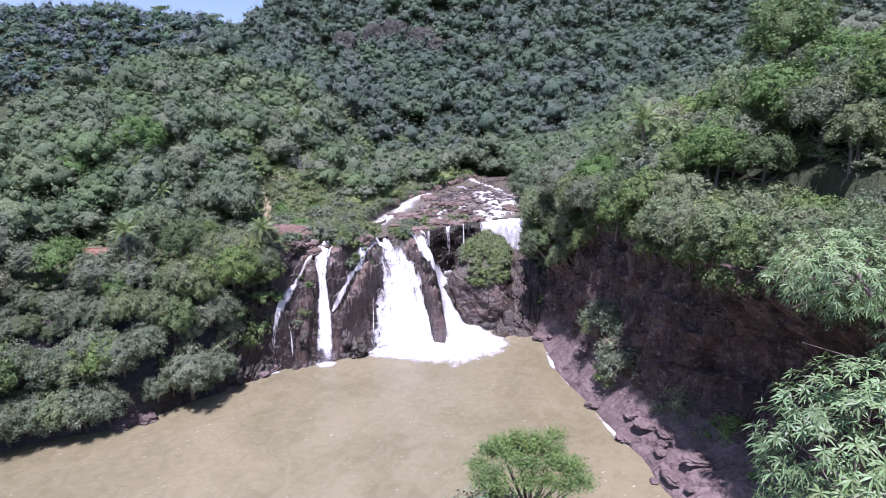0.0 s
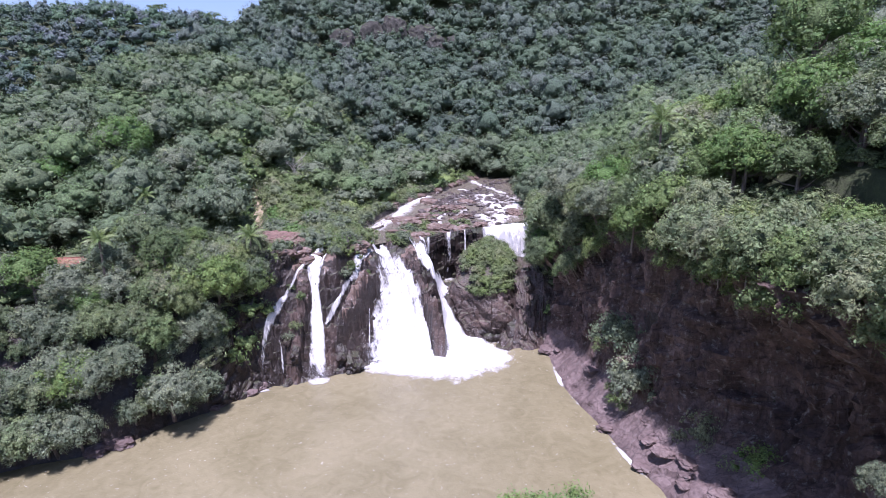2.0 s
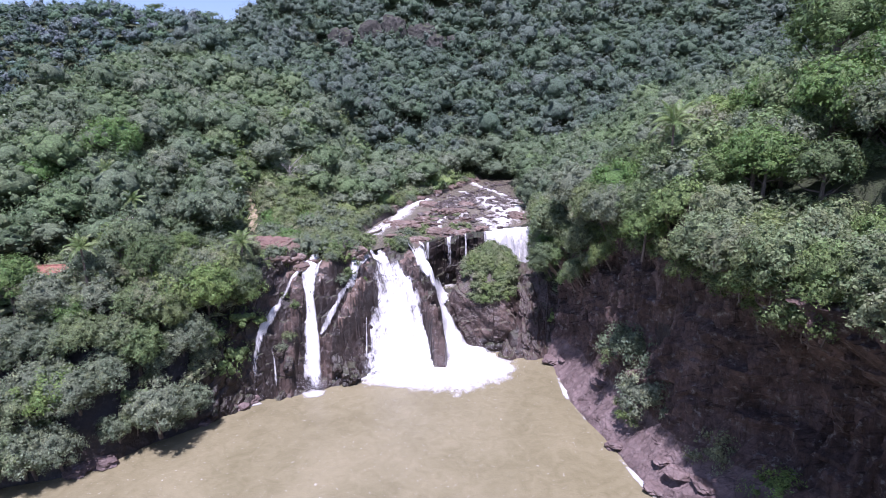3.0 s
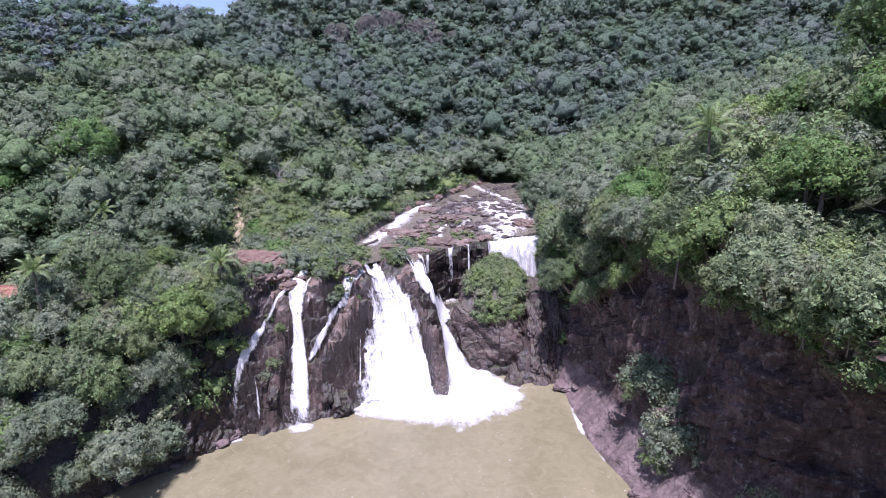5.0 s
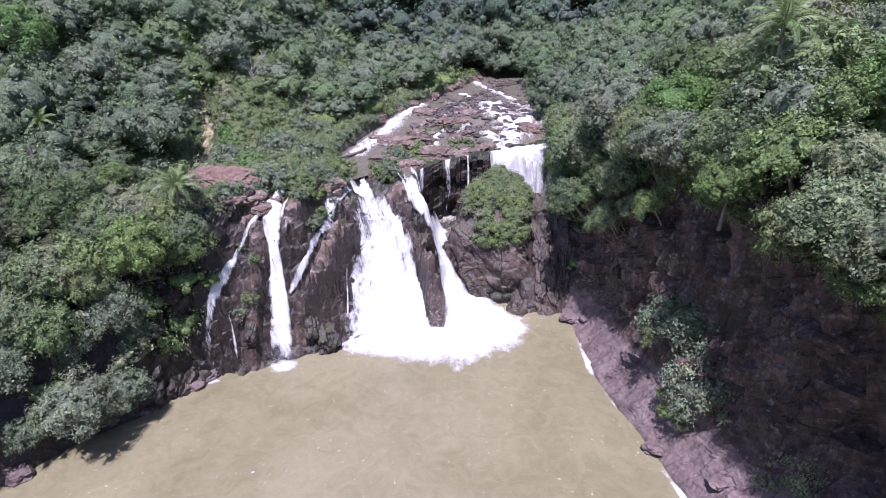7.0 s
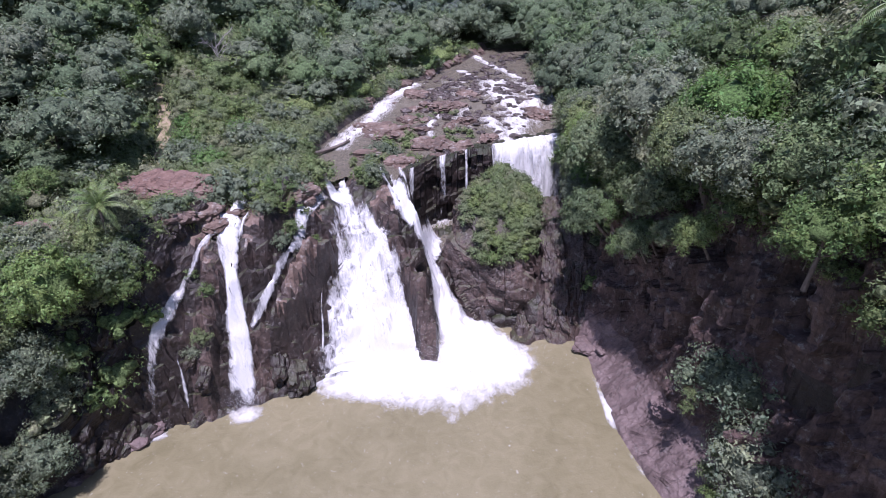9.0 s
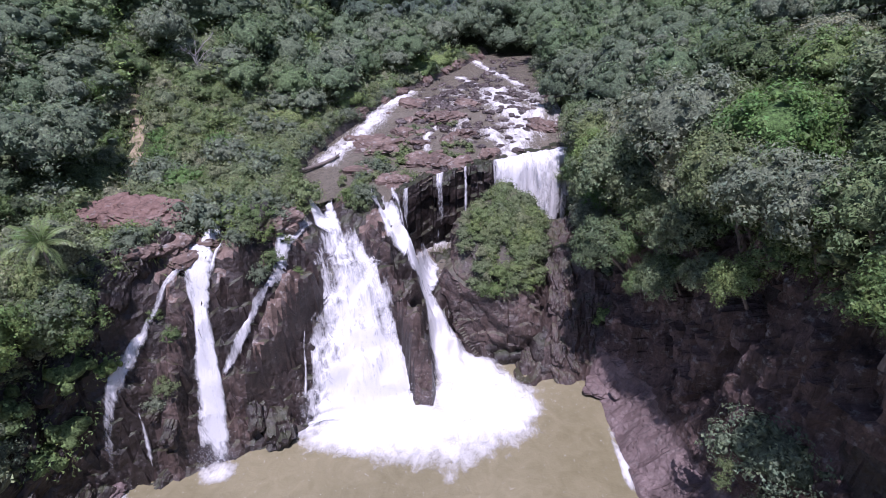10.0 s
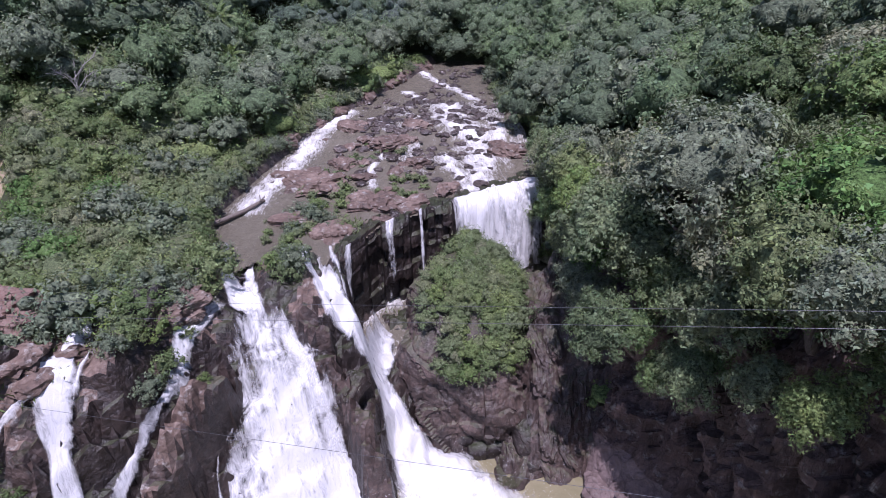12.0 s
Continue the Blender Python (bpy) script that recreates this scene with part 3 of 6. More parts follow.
def outcrop():
    A, V = np.meshgrid(np.linspace(0, 2 * math.pi, 240), np.linspace(0, 0.98, 90), indexing="ij")
    x, y, z = outcrop_at(A, V)
    amp = smooth(0.0, 0.08, V) * smooth(0.78, 0.68, V)
    push = amp * (0.8 * blocks(x + 0.5 * z, y, z * 0.4, 2.6) + 0.35 * blocks(x + 40, y + 0.4 * z, z * 0.6, 1.1) + 3.4 * fbm(x / 2.8 + 0.2 * z, y / 2.8, z / 4.5))
    x = x + push * np.cos(A)
    y = y + push * np.sin(A)
    z = z + (1 - amp) * 0.8 * fbm(x / 1.5, y / 1.5, 3.0) + 1.3 * np.exp(-((x - 10.2) / 0.9) ** 2 - ((y - 114.6) / 1.0) ** 2)
    # the seam closes
    for q in (x, y, z):
        q[-1] = q[0]
    me = mesh_of("outcrop", np.stack([x, y, z], -1).reshape(-1, 3), grid_faces(*A.shape), [M_BROWN])
    return tagged(new("outcrop", me), "steep brown rock outcrop with a bushy top below the falls", "cliff", kind="structure")


outcrop()

# ---- water ----
def sheet(name, xs, ys, zfun, mat, label):
    X, Y = np.meshgrid(xs, ys, indexing="ij")
    me = mesh_of(name, np.stack([X.ravel(), Y.ravel(), zfun(X, Y).ravel()], 1), grid_faces(len(xs), len(ys)), [mat], smooth_shade=True)
    return tagged(new(name, me), label, "water", kind="structure")


sheet("pool_water", steps((-400, -120, 40), (-120, 34, 0.8)), steps((-200, 20, 20), (20, 101, 0.8)),
      lambda x, y: 0.10 * fbm(x / 2.0, y / 2.0, 1.0) * smooth(20, 40, y), M_POOL, "silty brown pool below the waterfall, lightly rippled")


RAPIDS = (([-4.6, -6.6, -8.6, -11.2, -13.0, -14.4, -15.0], [155, 149.7, 144.4, 136.6, 130.4, 125.5, 121], 1.9), ([11.4, 11.3, 12.6, 14.0], [157, 150, 144, 140.5], 3.4), ([14.0, 13.3, 12.0, 12.5], [140, 132.5, 128.5, 124], 2.6),
          ([9.0, 9.2, 10.2, 10.8], [136, 131, 128, 124], 1.3), ([0.6, 0.2, -1.4, -1.0], [140, 136, 132, 126.5], 0.6), ([-1.1, 0.4, 1.5], [150, 148, 145], 1.2), ([9.0, 10.1, 13.6, 16.7], [181, 176, 167, 159], 1.1),
          ([17.5, 17.7, 17.0], [147, 143.5, 139], 1.4), ([-9.3, -9.6, -9.0, -8.6, -8.4], [121, 119, 117, 116, 115], 0.35), ([5, 6, 7.5, 9, 10], [166, 163, 160, 158, 156], 1.2))


def rapid_at(x, y):
    """How broken the river is: 1 in the middle of a rapid."""
    best = np.zeros_like(x)
    for px, py, half in RAPIDS:
        cx0 = np.interp(-y, [-q for q in py], px)
        along = smooth(py[-1] - 1.5, py[-1] + 0.5, y) * smooth(py[0] + 1.5, py[0] - 0.5, y)
        best = np.maximum(best, along * np.exp(-((x - cx0) / half) ** 2))
    wild = 0.5 * smooth(-2, 4, x) * smooth(126, 134, y) * smooth(164, 154, y) * smooth(0.42, 0.62, vnoise(x / 1.3, y / 2.0, 6.0))
    return np.maximum(best * (0.55 + 0.75 * vnoise(x / 0.9, y / 1.4, 1.0)), wild)


def river_surface():
    ys = np.arange(107.5, 195, 0.32)
    t = np.linspace(0, 1, 130)
    Y, T = np.meshgrid(ys, t, indexing="ij")
    left, right = river_left(Y) - 1.0, shore_x(Y) + 1.2
    X = left + (right - left) * T
    foam = rapid_at(X, Y)
    Z = river_z(Y) - 0.10 + 0.22 * fbm(X / 1.6, Y / 2.4, 4.0) * smooth(112, 128, Y) + foam * (0.16 + 0.7 * fbm(X / 0.9, Y / 1.1, 2.0))
    f = grid_faces(len(ys), len(t))
    keep = (Y.ravel()[f].min(1) > lip_y(X.ravel()[f].mean(1)) + 0.3)
    me = mesh_of("river_water", np.stack([X.ravel(), Y.ravel(), Z.ravel()], 1), f[keep], [M_RIVER], smooth_shade=True, attrs=[("foam", foam.ravel())])
    return tagged(new("river_water", me), "shallow silty river with white rapids above the falls", "water", kind="structure")


river_surface()


def terrace_pool():
    X, T = np.meshgrid(np.arange(-2.6, 2.2, 0.3), np.linspace(0, 1, 40), indexing="ij")
    Y = 106.3 + T * (lip_y(X) + 0.5 - 106.3)
    Z = 7.0 + 0.3 * fbm(X / 0.8, Y / 0.8) + 0.3 * smooth(0.7, 1.0, T)
    me = mesh_of("terrace_water", np.stack([X, Y, Z], -1).reshape(-1, 3), grid_faces(*X.shape), [M_RIVER], smooth_shade=True, attrs=[("foam", (0.2 + 0.6 * smooth(0.7, 1.0, T) + 0.3 * smooth(0.3, 0.0, T)).ravel())])
    tagged(new("terrace_water", me), "small muddy pool on the terrace between falls", "water", kind="structure")


terrace_pool()


def ribbon(path, lift, seed, dense=(0.1, 0.05), relief=1.1, step=0.26, edge=0.6):
    """White water that runs over the land: path is (x, y, width) from the top down; a second surface under it gives it body."""
    p = np.array(path, float)
    run = np.concatenate([[0], np.cumsum(np.hypot(np.diff(p[:, 0]), np.diff(p[:, 1])))])
    n = max(6, int(run[-1] / step * 1.4))
    s = np.linspace(0, run[-1], n)
    c = np.stack([np.interp(s, run, p[:, k]) for k in range(3)], 1)
    for k in range(3):
        c[1:-1, k] = (c[:-2, k] + 2 * c[1:-1, k] + c[2:, k]) / 4
    c[:, 0] += 0.5 * (vnoise(s / 1.7, seed, 7.5) - 0.5) * np.minimum(1.0, c[:, 2])
    d = np.gradient(c[:, :2], axis=0)
    d /= np.linalg.norm(d, axis=1)[:, None] + 1e-9
    m = max(5, int(p[:, 2].max() / step))
    w = np.linspace(-1, 1, m)
    thin = p[:, 2].max() < 3.1
    ragged = 1.35 + (1.1 if thin else 0.35) * (vnoise(s * 0.6, seed, 0.5) - 0.5)
    X = c[:, 0:1] + d[:, 1:2] * w[None, :] * c[:, 2:3] / 2 * ragged[:, None]
    Y = c[:, 1:2] - d[:, 0:1] * w[None, :] * c[:, 2:3] / 2 * ragged[:, None]
    Z = land(X, Y, backs=False)
    for _ in range(3):
        Z[1:-1] = (Z[:-2] + Z[1:-1] + Z[2:]) / 3
        Z[:, 1:-1] = (Z[:, :-2] + Z[:, 1:-1] + Z[:, 2:]) / 3
    for _ in range(4):
        Z[1:-1] = np.maximum(Z[1:-1], (Z[:-2] + Z[2:]) / 2)
    for k in range(n - 2, -1, -1):
        Z[k] = np.maximum(Z[k], Z[k + 1] - 0.02)
    Z = np.maximum(Z, -0.3) + lift * (1 - np.abs(w[None, :]) ** 4) - 0.25 * np.abs(w[None, :]) ** 6
    Z = Z + relief * (0.8 * fbm(X / 0.9, s[:, None] / 2.0, seed) + 0.7 * fbm(X / 0.4, s[:, None] / 0.7, seed + 4)) * (1 - w[None, :] ** 6)
    drop = np.concatenate([[0], np.cumsum(np.sqrt(np.diff(c[:, 0]) ** 2 + np.diff(c[:, 1]) ** 2 + np.diff(Z[:, m // 2]) ** 2))])
    uv = np.stack([np.broadcast_to(w[None, :] * c[:, 2:3] / 2 + 20 * seed, X.shape), np.broadcast_to(drop[:, None], X.shape)], -1).reshape(-1, 2)
    thick = np.interp(s, [0, run[-1]], dense)[:, None] + edge * (0.13 - np.abs(w[None, :]) ** 2.2) + (0.34 if thin else 0.2) * (vnoise(w[None, :] * c[:, 2:3] / (0.9 if thin else 2.2) + 9 * seed, s[:, None] / 2.4, 3.5) - 0.5) - 0.2 * np.exp(-s / 0.5)[:, None] - 0.35 * np.exp((s - run[-1]) / 0.7)[:, None]
    return np.stack([X, Y, Z], -1).reshape(-1, 3), grid_faces(n, m), uv, np.broadcast_to(thick, X.shape).ravel()


def waterfall(label, strands, foam=None):
    """A fall of one or more strands; each strand is a mesh of its own."""
    root = tagged(new("waterfall"), label, "waterfall", group="falls of the river")
    for i, (path, lift, dense) in enumerate(strands):
        v, f, uv, den = ribbon(path, lift + (0.1 if path[1][2] < 2.5 else 0.0), 1 + i + 3.1 * path[0][0], dense)
        ob = new("strand", mesh_of("strand", v, f, [M_FALL], smooth_shade=True, uv=uv, attrs=[("dense", den)]))
        ob.parent = root
    return root


waterfall("broad white main waterfall over dark rock into the pool",
          [([(-12.4, 105.6, 2.6), (-11.5, 104.6, 3.6), (-10.6, 103.2, 5.2), (-10.0, 101.4, 7.2), (-9.4, 99.8, 8.8), (-8.6, 98.0, 9.2), (-8.0, 95.9, 10.6), (-7.2, 93.2, 12.2), (-6.5, 91.4, 13.6), (-6.2, 88.4, 14.4)], 0.9, (-0.12, 0.18)),
           ([(-15.2, 114.0, 0.9), (-14.2, 109.8, 1.0), (-13.2, 107.0, 1.5), (-12.3, 105.0, 2.6), (-11.2, 103.0, 2.8)], 0.55, (0.16, 0.16)),
           ([(-12.9, 114.4, 0.7), (-12.4, 110.0, 0.9), (-12.2, 107.0, 1.4), (-11.9, 105.0, 2.4), (-10.6, 103.0, 3.0)], 0.5, (0.16, 0.16)),
           ([(-12.9, 103.6, 1.6), (-14.3, 101.4, 2.4), (-15.5, 98.7, 1.7), (-16.4, 95.9, 0.8), (-17.6, 92.8, 0.7), (-18.7, 90.8, 0.7), (-19.4, 89.4, 0.9), (-19.9, 88.0, 1.0)], 0.6, (-0.08, 0.04)),
           ([(-13.1, 95.2, 0.35), (-12.9, 92.4, 0.4), (-12.7, 90.0, 0.45)], 0.9, (-0.02, 0.03)),
           ([(-9.0, 103.0, 1.4), (-7.0, 100.0, 1.8), (-5.4, 97.4, 1.6), (-3.9, 94.4, 2.0), (-2.8, 92.0, 2.8)], 0.5, (-0.02, 0.1))])
waterfall("narrow white waterfall dropping down dark rock",
          [([(-21.6, 99.6, 1.0), (-21.8, 97.1, 1.7), (-22.0, 94.2, 2.3), (-21.7, 92.0, 2.3), (-21.2, 90.4, 2.0), (-20.8, 88.7, 2.3), (-20.5, 87.2, 2.3), (-20.4, 85.0, 2.8)], 0.7, (0.08, 0.2)),
           ([(-20.1, 96.8, 0.5), (-20.5, 94.8, 0.6), (-21.0, 93.0, 0.8)], 0.5, (0.02, 0.06))])
waterfall("thin broken waterfall running down a dark buttress",
          [([(-22.4, 93.6, 0.7), (-24.0, 91.5, 0.8), (-25.4, 88.9, 0.9), (-26.5, 87.1, 1.0), (-27.1, 85.8, 1.0), (-27.7, 84.7, 1.0), (-28.0, 83.5, 1.2), (-28.1, 81.9, 1.8)], 1.2, (-0.08, -0.03)),
           ([(-26.2, 85.5, 0.4), (-25.6, 84.4, 0.6), (-25.2, 83.0, 0.8)], 1.1, (-0.04, 0.06))])
waterfall("slanting white chute of water between dark boulders",
          [([(-6.8, 110.5, 1.9), (-6.3, 108.0, 2.2), (-4.7, 104.8, 2.5), (-3.2, 103.0, 2.6), (-2.0, 102.3, 2.5), (-0.8, 101.7, 2.4), (0.1, 100.8, 2.8), (1.1, 99.3, 4.0), (3.2, 97.0, 7.0), (5.0, 93.4, 10.2), (5.6, 89.6, 11.6)], 0.7, (0.06, 0.26)),
           ([(-0.2, 109.5, 2.4), (-0.4, 107.5, 2.6), (-0.7, 105.0, 2.4), (-0.8, 103.0, 2.0), (-0.4, 101.6, 2.0)], 0.7, (-0.04, 0.16)),
           ([(-5.0, 110.4, 0.6), (-4.2, 107.4, 0.6), (-3.2, 104.8, 0.6), (-2.2, 103.0, 0.6)], 0.6, (-0.02, 0.02))])


def veil(label, x0, x1, y, top, bottom, bow, dense):
    """A free-falling curtain in front of a ledge."""
    n, m = 40, max(6, int((x1 - x0) / 0.18))
    T, W = np.meshgrid(np.linspace(0, 1, n), np.linspace(-1, 1, m), indexing="ij")
    X = (x0 + x1) / 2 + W * (x1 - x0) / 2 * (1 - 0.1 * T) + 0.12 * fbm(W * 3, T * 5, x0)
    ledge = lip_y(X)
    Y = ledge + 0.6 - 1.2 * smooth(0, 0.12, T) - bow * T ** 0.6 + 0.5 * fbm(X / 0.5, T * 3, 2.0) + (y if y else 0)
    Y = Y - (0.5 * vnoise(X / 1.1, T * 0.8, 3.0) + 0.3 * vnoise(X / 0.4, T * 1.5, 5.0)) * smooth(0.03, 0.2, T)
    Z = top + (bottom - top) * np.clip(T - 0.06, 0, 1) + 0.1 + 0.9 * fbm(X / 1.2, 0 * X, 8.0)
    den = dense - 0.10 + 0.3 * (0.4 - np.abs(W) ** 2.0) + 0.2 * (vnoise(X / 0.7, T * 2.0, 6.0) - 0.5) - 0.12 * T
    root = tagged(new("waterfall"), label, "waterfall", group="falls of the river")
    cuts = np.linspace(0, m - 1, max(2, round((x1 - x0) / 2.2)) + 1).astype(int)
    grid = lambda A, i, j: A[:, i:j + 1]
    for i, j in zip(cuts[:-1], cuts[1:]):
        place = np.stack([grid(A, i, j) for A in (X, Y, Z)], -1).reshape(-1, 3)
        run = np.stack([grid(X, i, j), grid(T, i, j) * (top - bottom)], -1).reshape(-1, 2)
        ob = new("strand", mesh_of("strand", place, grid_faces(n, j - i + 1), [M_FALL], smooth_shade=True, uv=run, attrs=[("dense", grid(den, i, j).ravel())]))
        ob.parent = root


veil("thin veil of water falling free from the ledge", 0.0, 1.5, 0, 16.9, 7.8, 2.2, 0.06)
veil("single thread of water falling from the ledge", 3.9, 4.6, 0, 16.9, 8.0, 2.0, 0.04)
veil("thread of water falling beside the chute", -3.8, -2.8, 0, 16.9, 8.2, 1.6, 0.04)
veil("broad white curtain fall behind the bushy outcrop", 8.0, 20.4, 0, 17.1, 6.6, 3.0, 0.26)
veil("white curtain spilling over the broken edge of the ledge", 11.5, 18.0, -0.7, 17.3, 9.0, 3.2, 0.06)


def foam_patch(label, cx0, cy0, rx, ry, seed, rise=0.5, dense=0.1):
    n, m = 44, 90
    R, A = np.meshgrid(np.linspace(0, 1, n), np.linspace(0, 2 * math.pi, m), indexing="ij")
    wob = 1 + 0.35 * fbm(np.cos(A) * 2 + seed, np.sin(A) * 2, 0.0) + 0.25 * fbm(np.cos(A) * 7 + seed, np.sin(A) * 7, 3.0)
    X = cx0 + rx * R * wob * np.cos(A)
    Y = cy0 + ry * R * wob * np.sin(A)
    Z = 0.10 + rise * (1 - R ** 1.5) + (0.5 * fbm(X / 3.0, Y / 3.0, seed) + 0.12 * fbm(X / 0.9, Y / 0.9, seed)) * rise * (1 - R ** 3)
    den = dense + 0.8 * (0.33 - R ** 2.0) + 0.2 * (vnoise(X / 1.6, Y / 1.6, seed) - 0.5)
    ob = new("foam", mesh_of("foam", np.stack([X, Y, np.maximum(Z, 0.07)], -1).reshape(-1, 3), grid_faces(n, m)[:, ::-1], [M_FOAM], smooth_shade=True,
                             uv=np.stack([X + 30 * seed, Y], -1).reshape(-1, 2), attrs=[("dense", den.ravel())]))
    return tagged(ob, label, "foam")


foam_patch("boiling white foam at the foot of the main waterfall", -5.0, 89.4, 10.5, 4.6, 1, 0.9, 0.24)
foam_patch("white foam fanning out below the chute", 4.8, 91.6, 7.5, 6.6, 2, 0.8, 0.22)
foam_patch("white foam at the foot of the narrow waterfall", -20.2, 84.0, 3.4, 2.6, 3, 0.2, -0.2)
foam_patch("thin foam at the foot of the broken waterfall", -28.0, 81.2, 2.2, 1.4, 4, 0.1, -0.16)
foam_patch("thin broken foam spreading over the pool", 0.0, 88.0, 13.0, 7.5, 5, 0.05, -0.10)


def shore_foam():
    Y, W = np.meshgrid(np.arange(38, 96, 0.25), np.linspace(-1, 1, 9), indexing="ij")
    X = shore_x(Y) + 0.45 * W + 0.5 * fbm(Y / 1.5, 0 * Y, 2.0)
    Z = 0.12 + 0.06 * fbm(X, Y, 1.0)
    den = -0.06 - 0.25 * np.abs(W) ** 2 + 0.6 * (vnoise(Y / 3.5, 2.0, 1.0) - 0.5)
    tagged(new("foam", mesh_of("foam", np.stack([X, Y, Z], -1).reshape(-1, 3), grid_faces(*X.shape)[:, ::-1], [M_FOAM], smooth_shade=True, uv=np.stack([X, Y], -1).reshape(-1, 2), attrs=[("dense", den.ravel())])),
           "thin white foam lapping at the foot of the cliff", "foam")


shore_foam()


# ---- rocks ----
BALLS = {}


def ball(subdiv):
    if subdiv not in BALLS:
        bm = bmesh.new()
        bmesh.ops.create_icosphere(bm, subdivisions=subdiv, radius=1.0)
        bm.verts.ensure_lookup_table()
        BALLS[subdiv] = (np.array([q.co[:] for q in bm.verts]), np.array([[q.index for q in p.verts] for p in bm.faces]))
        bm.free()
    return BALLS[subdiv]


def unit(v):
    return v / (np.linalg.norm(v, axis=-1, keepdims=True) + 1e-9)


def rock_arrays(seed, subdiv, size, square=3.0, joint=0.9, rough=0.22):
    """A jointed rock: a rounded block of the given half sizes with broken faces."""
    v, f = ball(subdiv)
    size = np.array(size)
    p = v / (np.abs(v) ** square).sum(1, keepdims=True) ** (1 / square)
    w = p * size
    s = seed * 7.7
    d = (blocks(w[:, 0] + s, w[:, 1], w[:, 2], joint) + 0.5 * blocks(w[:, 0] - s, w[:, 1] + s, w[:, 2], joint * 0.45)) * (0.45 if square > 3.5 and subdiv > 4 else 1.0)
    d = d + 2.2 * fbm(w[:, 0] / joint / 2 + s, w[:, 1] / joint / 2, w[:, 2] / joint / 2, 4)
    return w * (1 + (rough * min(1.0, joint / size.min()) * d)[:, None]), f


def rock(seed, subdiv, size, at, turn, mat, label, name="rock", group="", tip=(0, 0), square=3.0, joint=0.9, rough=0.22, shade=False):
    v, f = rock_arrays(seed, subdiv, size, square, joint, rough)
    ob = tagged(new(name, mesh_of(name, v, f, [mat], smooth_shade=shade)), label, "rock", group)
    ob.matrix_world = pose(*at, tip[0], tip[1], turn)
    return ob


BUTTRESS = "jointed rocks between the falls"
for seed, size, at, turn, tip, mat in (
        (19, (2.8, 1.8, 1.5), (9.2, 100.4, 0.3), 5, (12, 0), M_BASALT), (20, (2.2, 1.6, 1.7), (5.8, 101.4, 0.8), -10, (14, 0), M_BASALT), (21, (1.8, 1.6, 1.3), (13.0, 98.2, 0.2), 20, (10, 0), M_BASALT),
        (7, (2.2, 3.2, 1.7), (-16.6, 107.6, 16.0), 30, (8, 0), M_LEDGE), (8, (2.0, 2.0, 1.4), (-9.2, 108.4, 15.8), 10, (12, 0), M_LEDGE),
        (10, (1.6, 2.8, 2.2), (12.2, 100.4, 1.8), 10, (40, 0), M_BASALT),
        (16, (1.6, 4.5, 2.4), (-31.6, 81.6, 2.2), -30, (34, 0), M_BASALT)):
    rock(seed, 5, size, at, turn, mat, "dark jointed basalt buttress, wet, between the falls", "rock", BUTTRESS, tip, 3.6, 2.8, 0.26)


FALL_LINES = (([84, 88, 90, 92.6, 95, 98], [-20.4, -20.5, -20.7, -21.2, -21.8, -21.0], 2.0), ([82, 85, 88, 90.6, 92.7, 95], [-28.2, -27.8, -26.1, -24.3, -23.4, -22.6], 1.2),
              ([88, 91, 93, 96, 98.5, 102, 104], [-19.8, -18.8, -17.6, -16.3, -15.5, -14.1, -12], 1.3), ([88, 92.5, 95, 97.5, 100.6, 103, 106, 110], [-7.1, -7.6, -8.4, -8.9, -9.9, -11.3, -12.5, -13.3], 6.6),
              ([91, 96, 99, 101, 103, 105, 108], [4.9, 4.0, 1.8, 0, -3.2, -4.8, -6], 3.2))


def in_fall(x, y):
    for ys, xs, half in FALL_LINES:
        if ys[0] - 1 < y < ys[-1] + 1:
            reach = half * (0.35 + 0.65 * min(1.0, max(0.0, (104 - y) / 10))) if half > 6 else half
            if abs(x - float(np.interp(y, ys, xs))) < reach:
                return True
    return False


FACE = [mesh_of("rock", *rock_arrays(90 + i, 4, (1.0, 1.2, 0.9), 5.0, 0.8, 0.34), [M_BASALT]) for i in range(6)]
placed = 0
while placed < 64:
    x = random.uniform(-34, 2)
    y = random.uniform(float(foot_y(x)) - 0.3, float(lip_y(x)) + 0.5)
    if in_fall(x, y) or y > 111 or (x > -3 and y > 100):
        continue
    s = random.uniform(0.7, 1.5)
    if in_fall(x - s, y) or in_fall(x + s, y):
        continue
    ob = tagged(new("rock", random.choice(FACE)), "dark wet block of basalt in the rock face", "rock", "blocks of the rock face")
    ob.matrix_world = pose(x, y, height(x, y) - 0.35 * s, random.uniform(20, 55), random.uniform(-15, 15), random.uniform(-40, 40)) @ Matrix.Diagonal((s * random.uniform(0.6, 1.0), s * 1.2, s, 1))
    placed += 1


RAMP = [mesh_of("rock", *rock_arrays(110 + i, 4, (1.0, 1.2, 0.9), 4.0, 0.8, 0.36), [M_BROWN]) for i in range(4)]
for i in range(34):
    x, y = random.uniform(10.2, 17.6), random.uniform(95.6, 112)
    k = random.uniform(0.5, 1.3)
    ob = tagged(new("rock", random.choice(RAMP)), "wet brown broken rock on the ramp beside the outcrop", "rock", "rocks of the ramp")
    ob.matrix_world = pose(x, y, height(x, y) - 0.45 * k, random.uniform(30, 60), random.uniform(-20, 20), random.uniform(-30, 30)) @ Matrix.Diagonal((k * 0.7, k * 1.6, k * 0.8, 1))


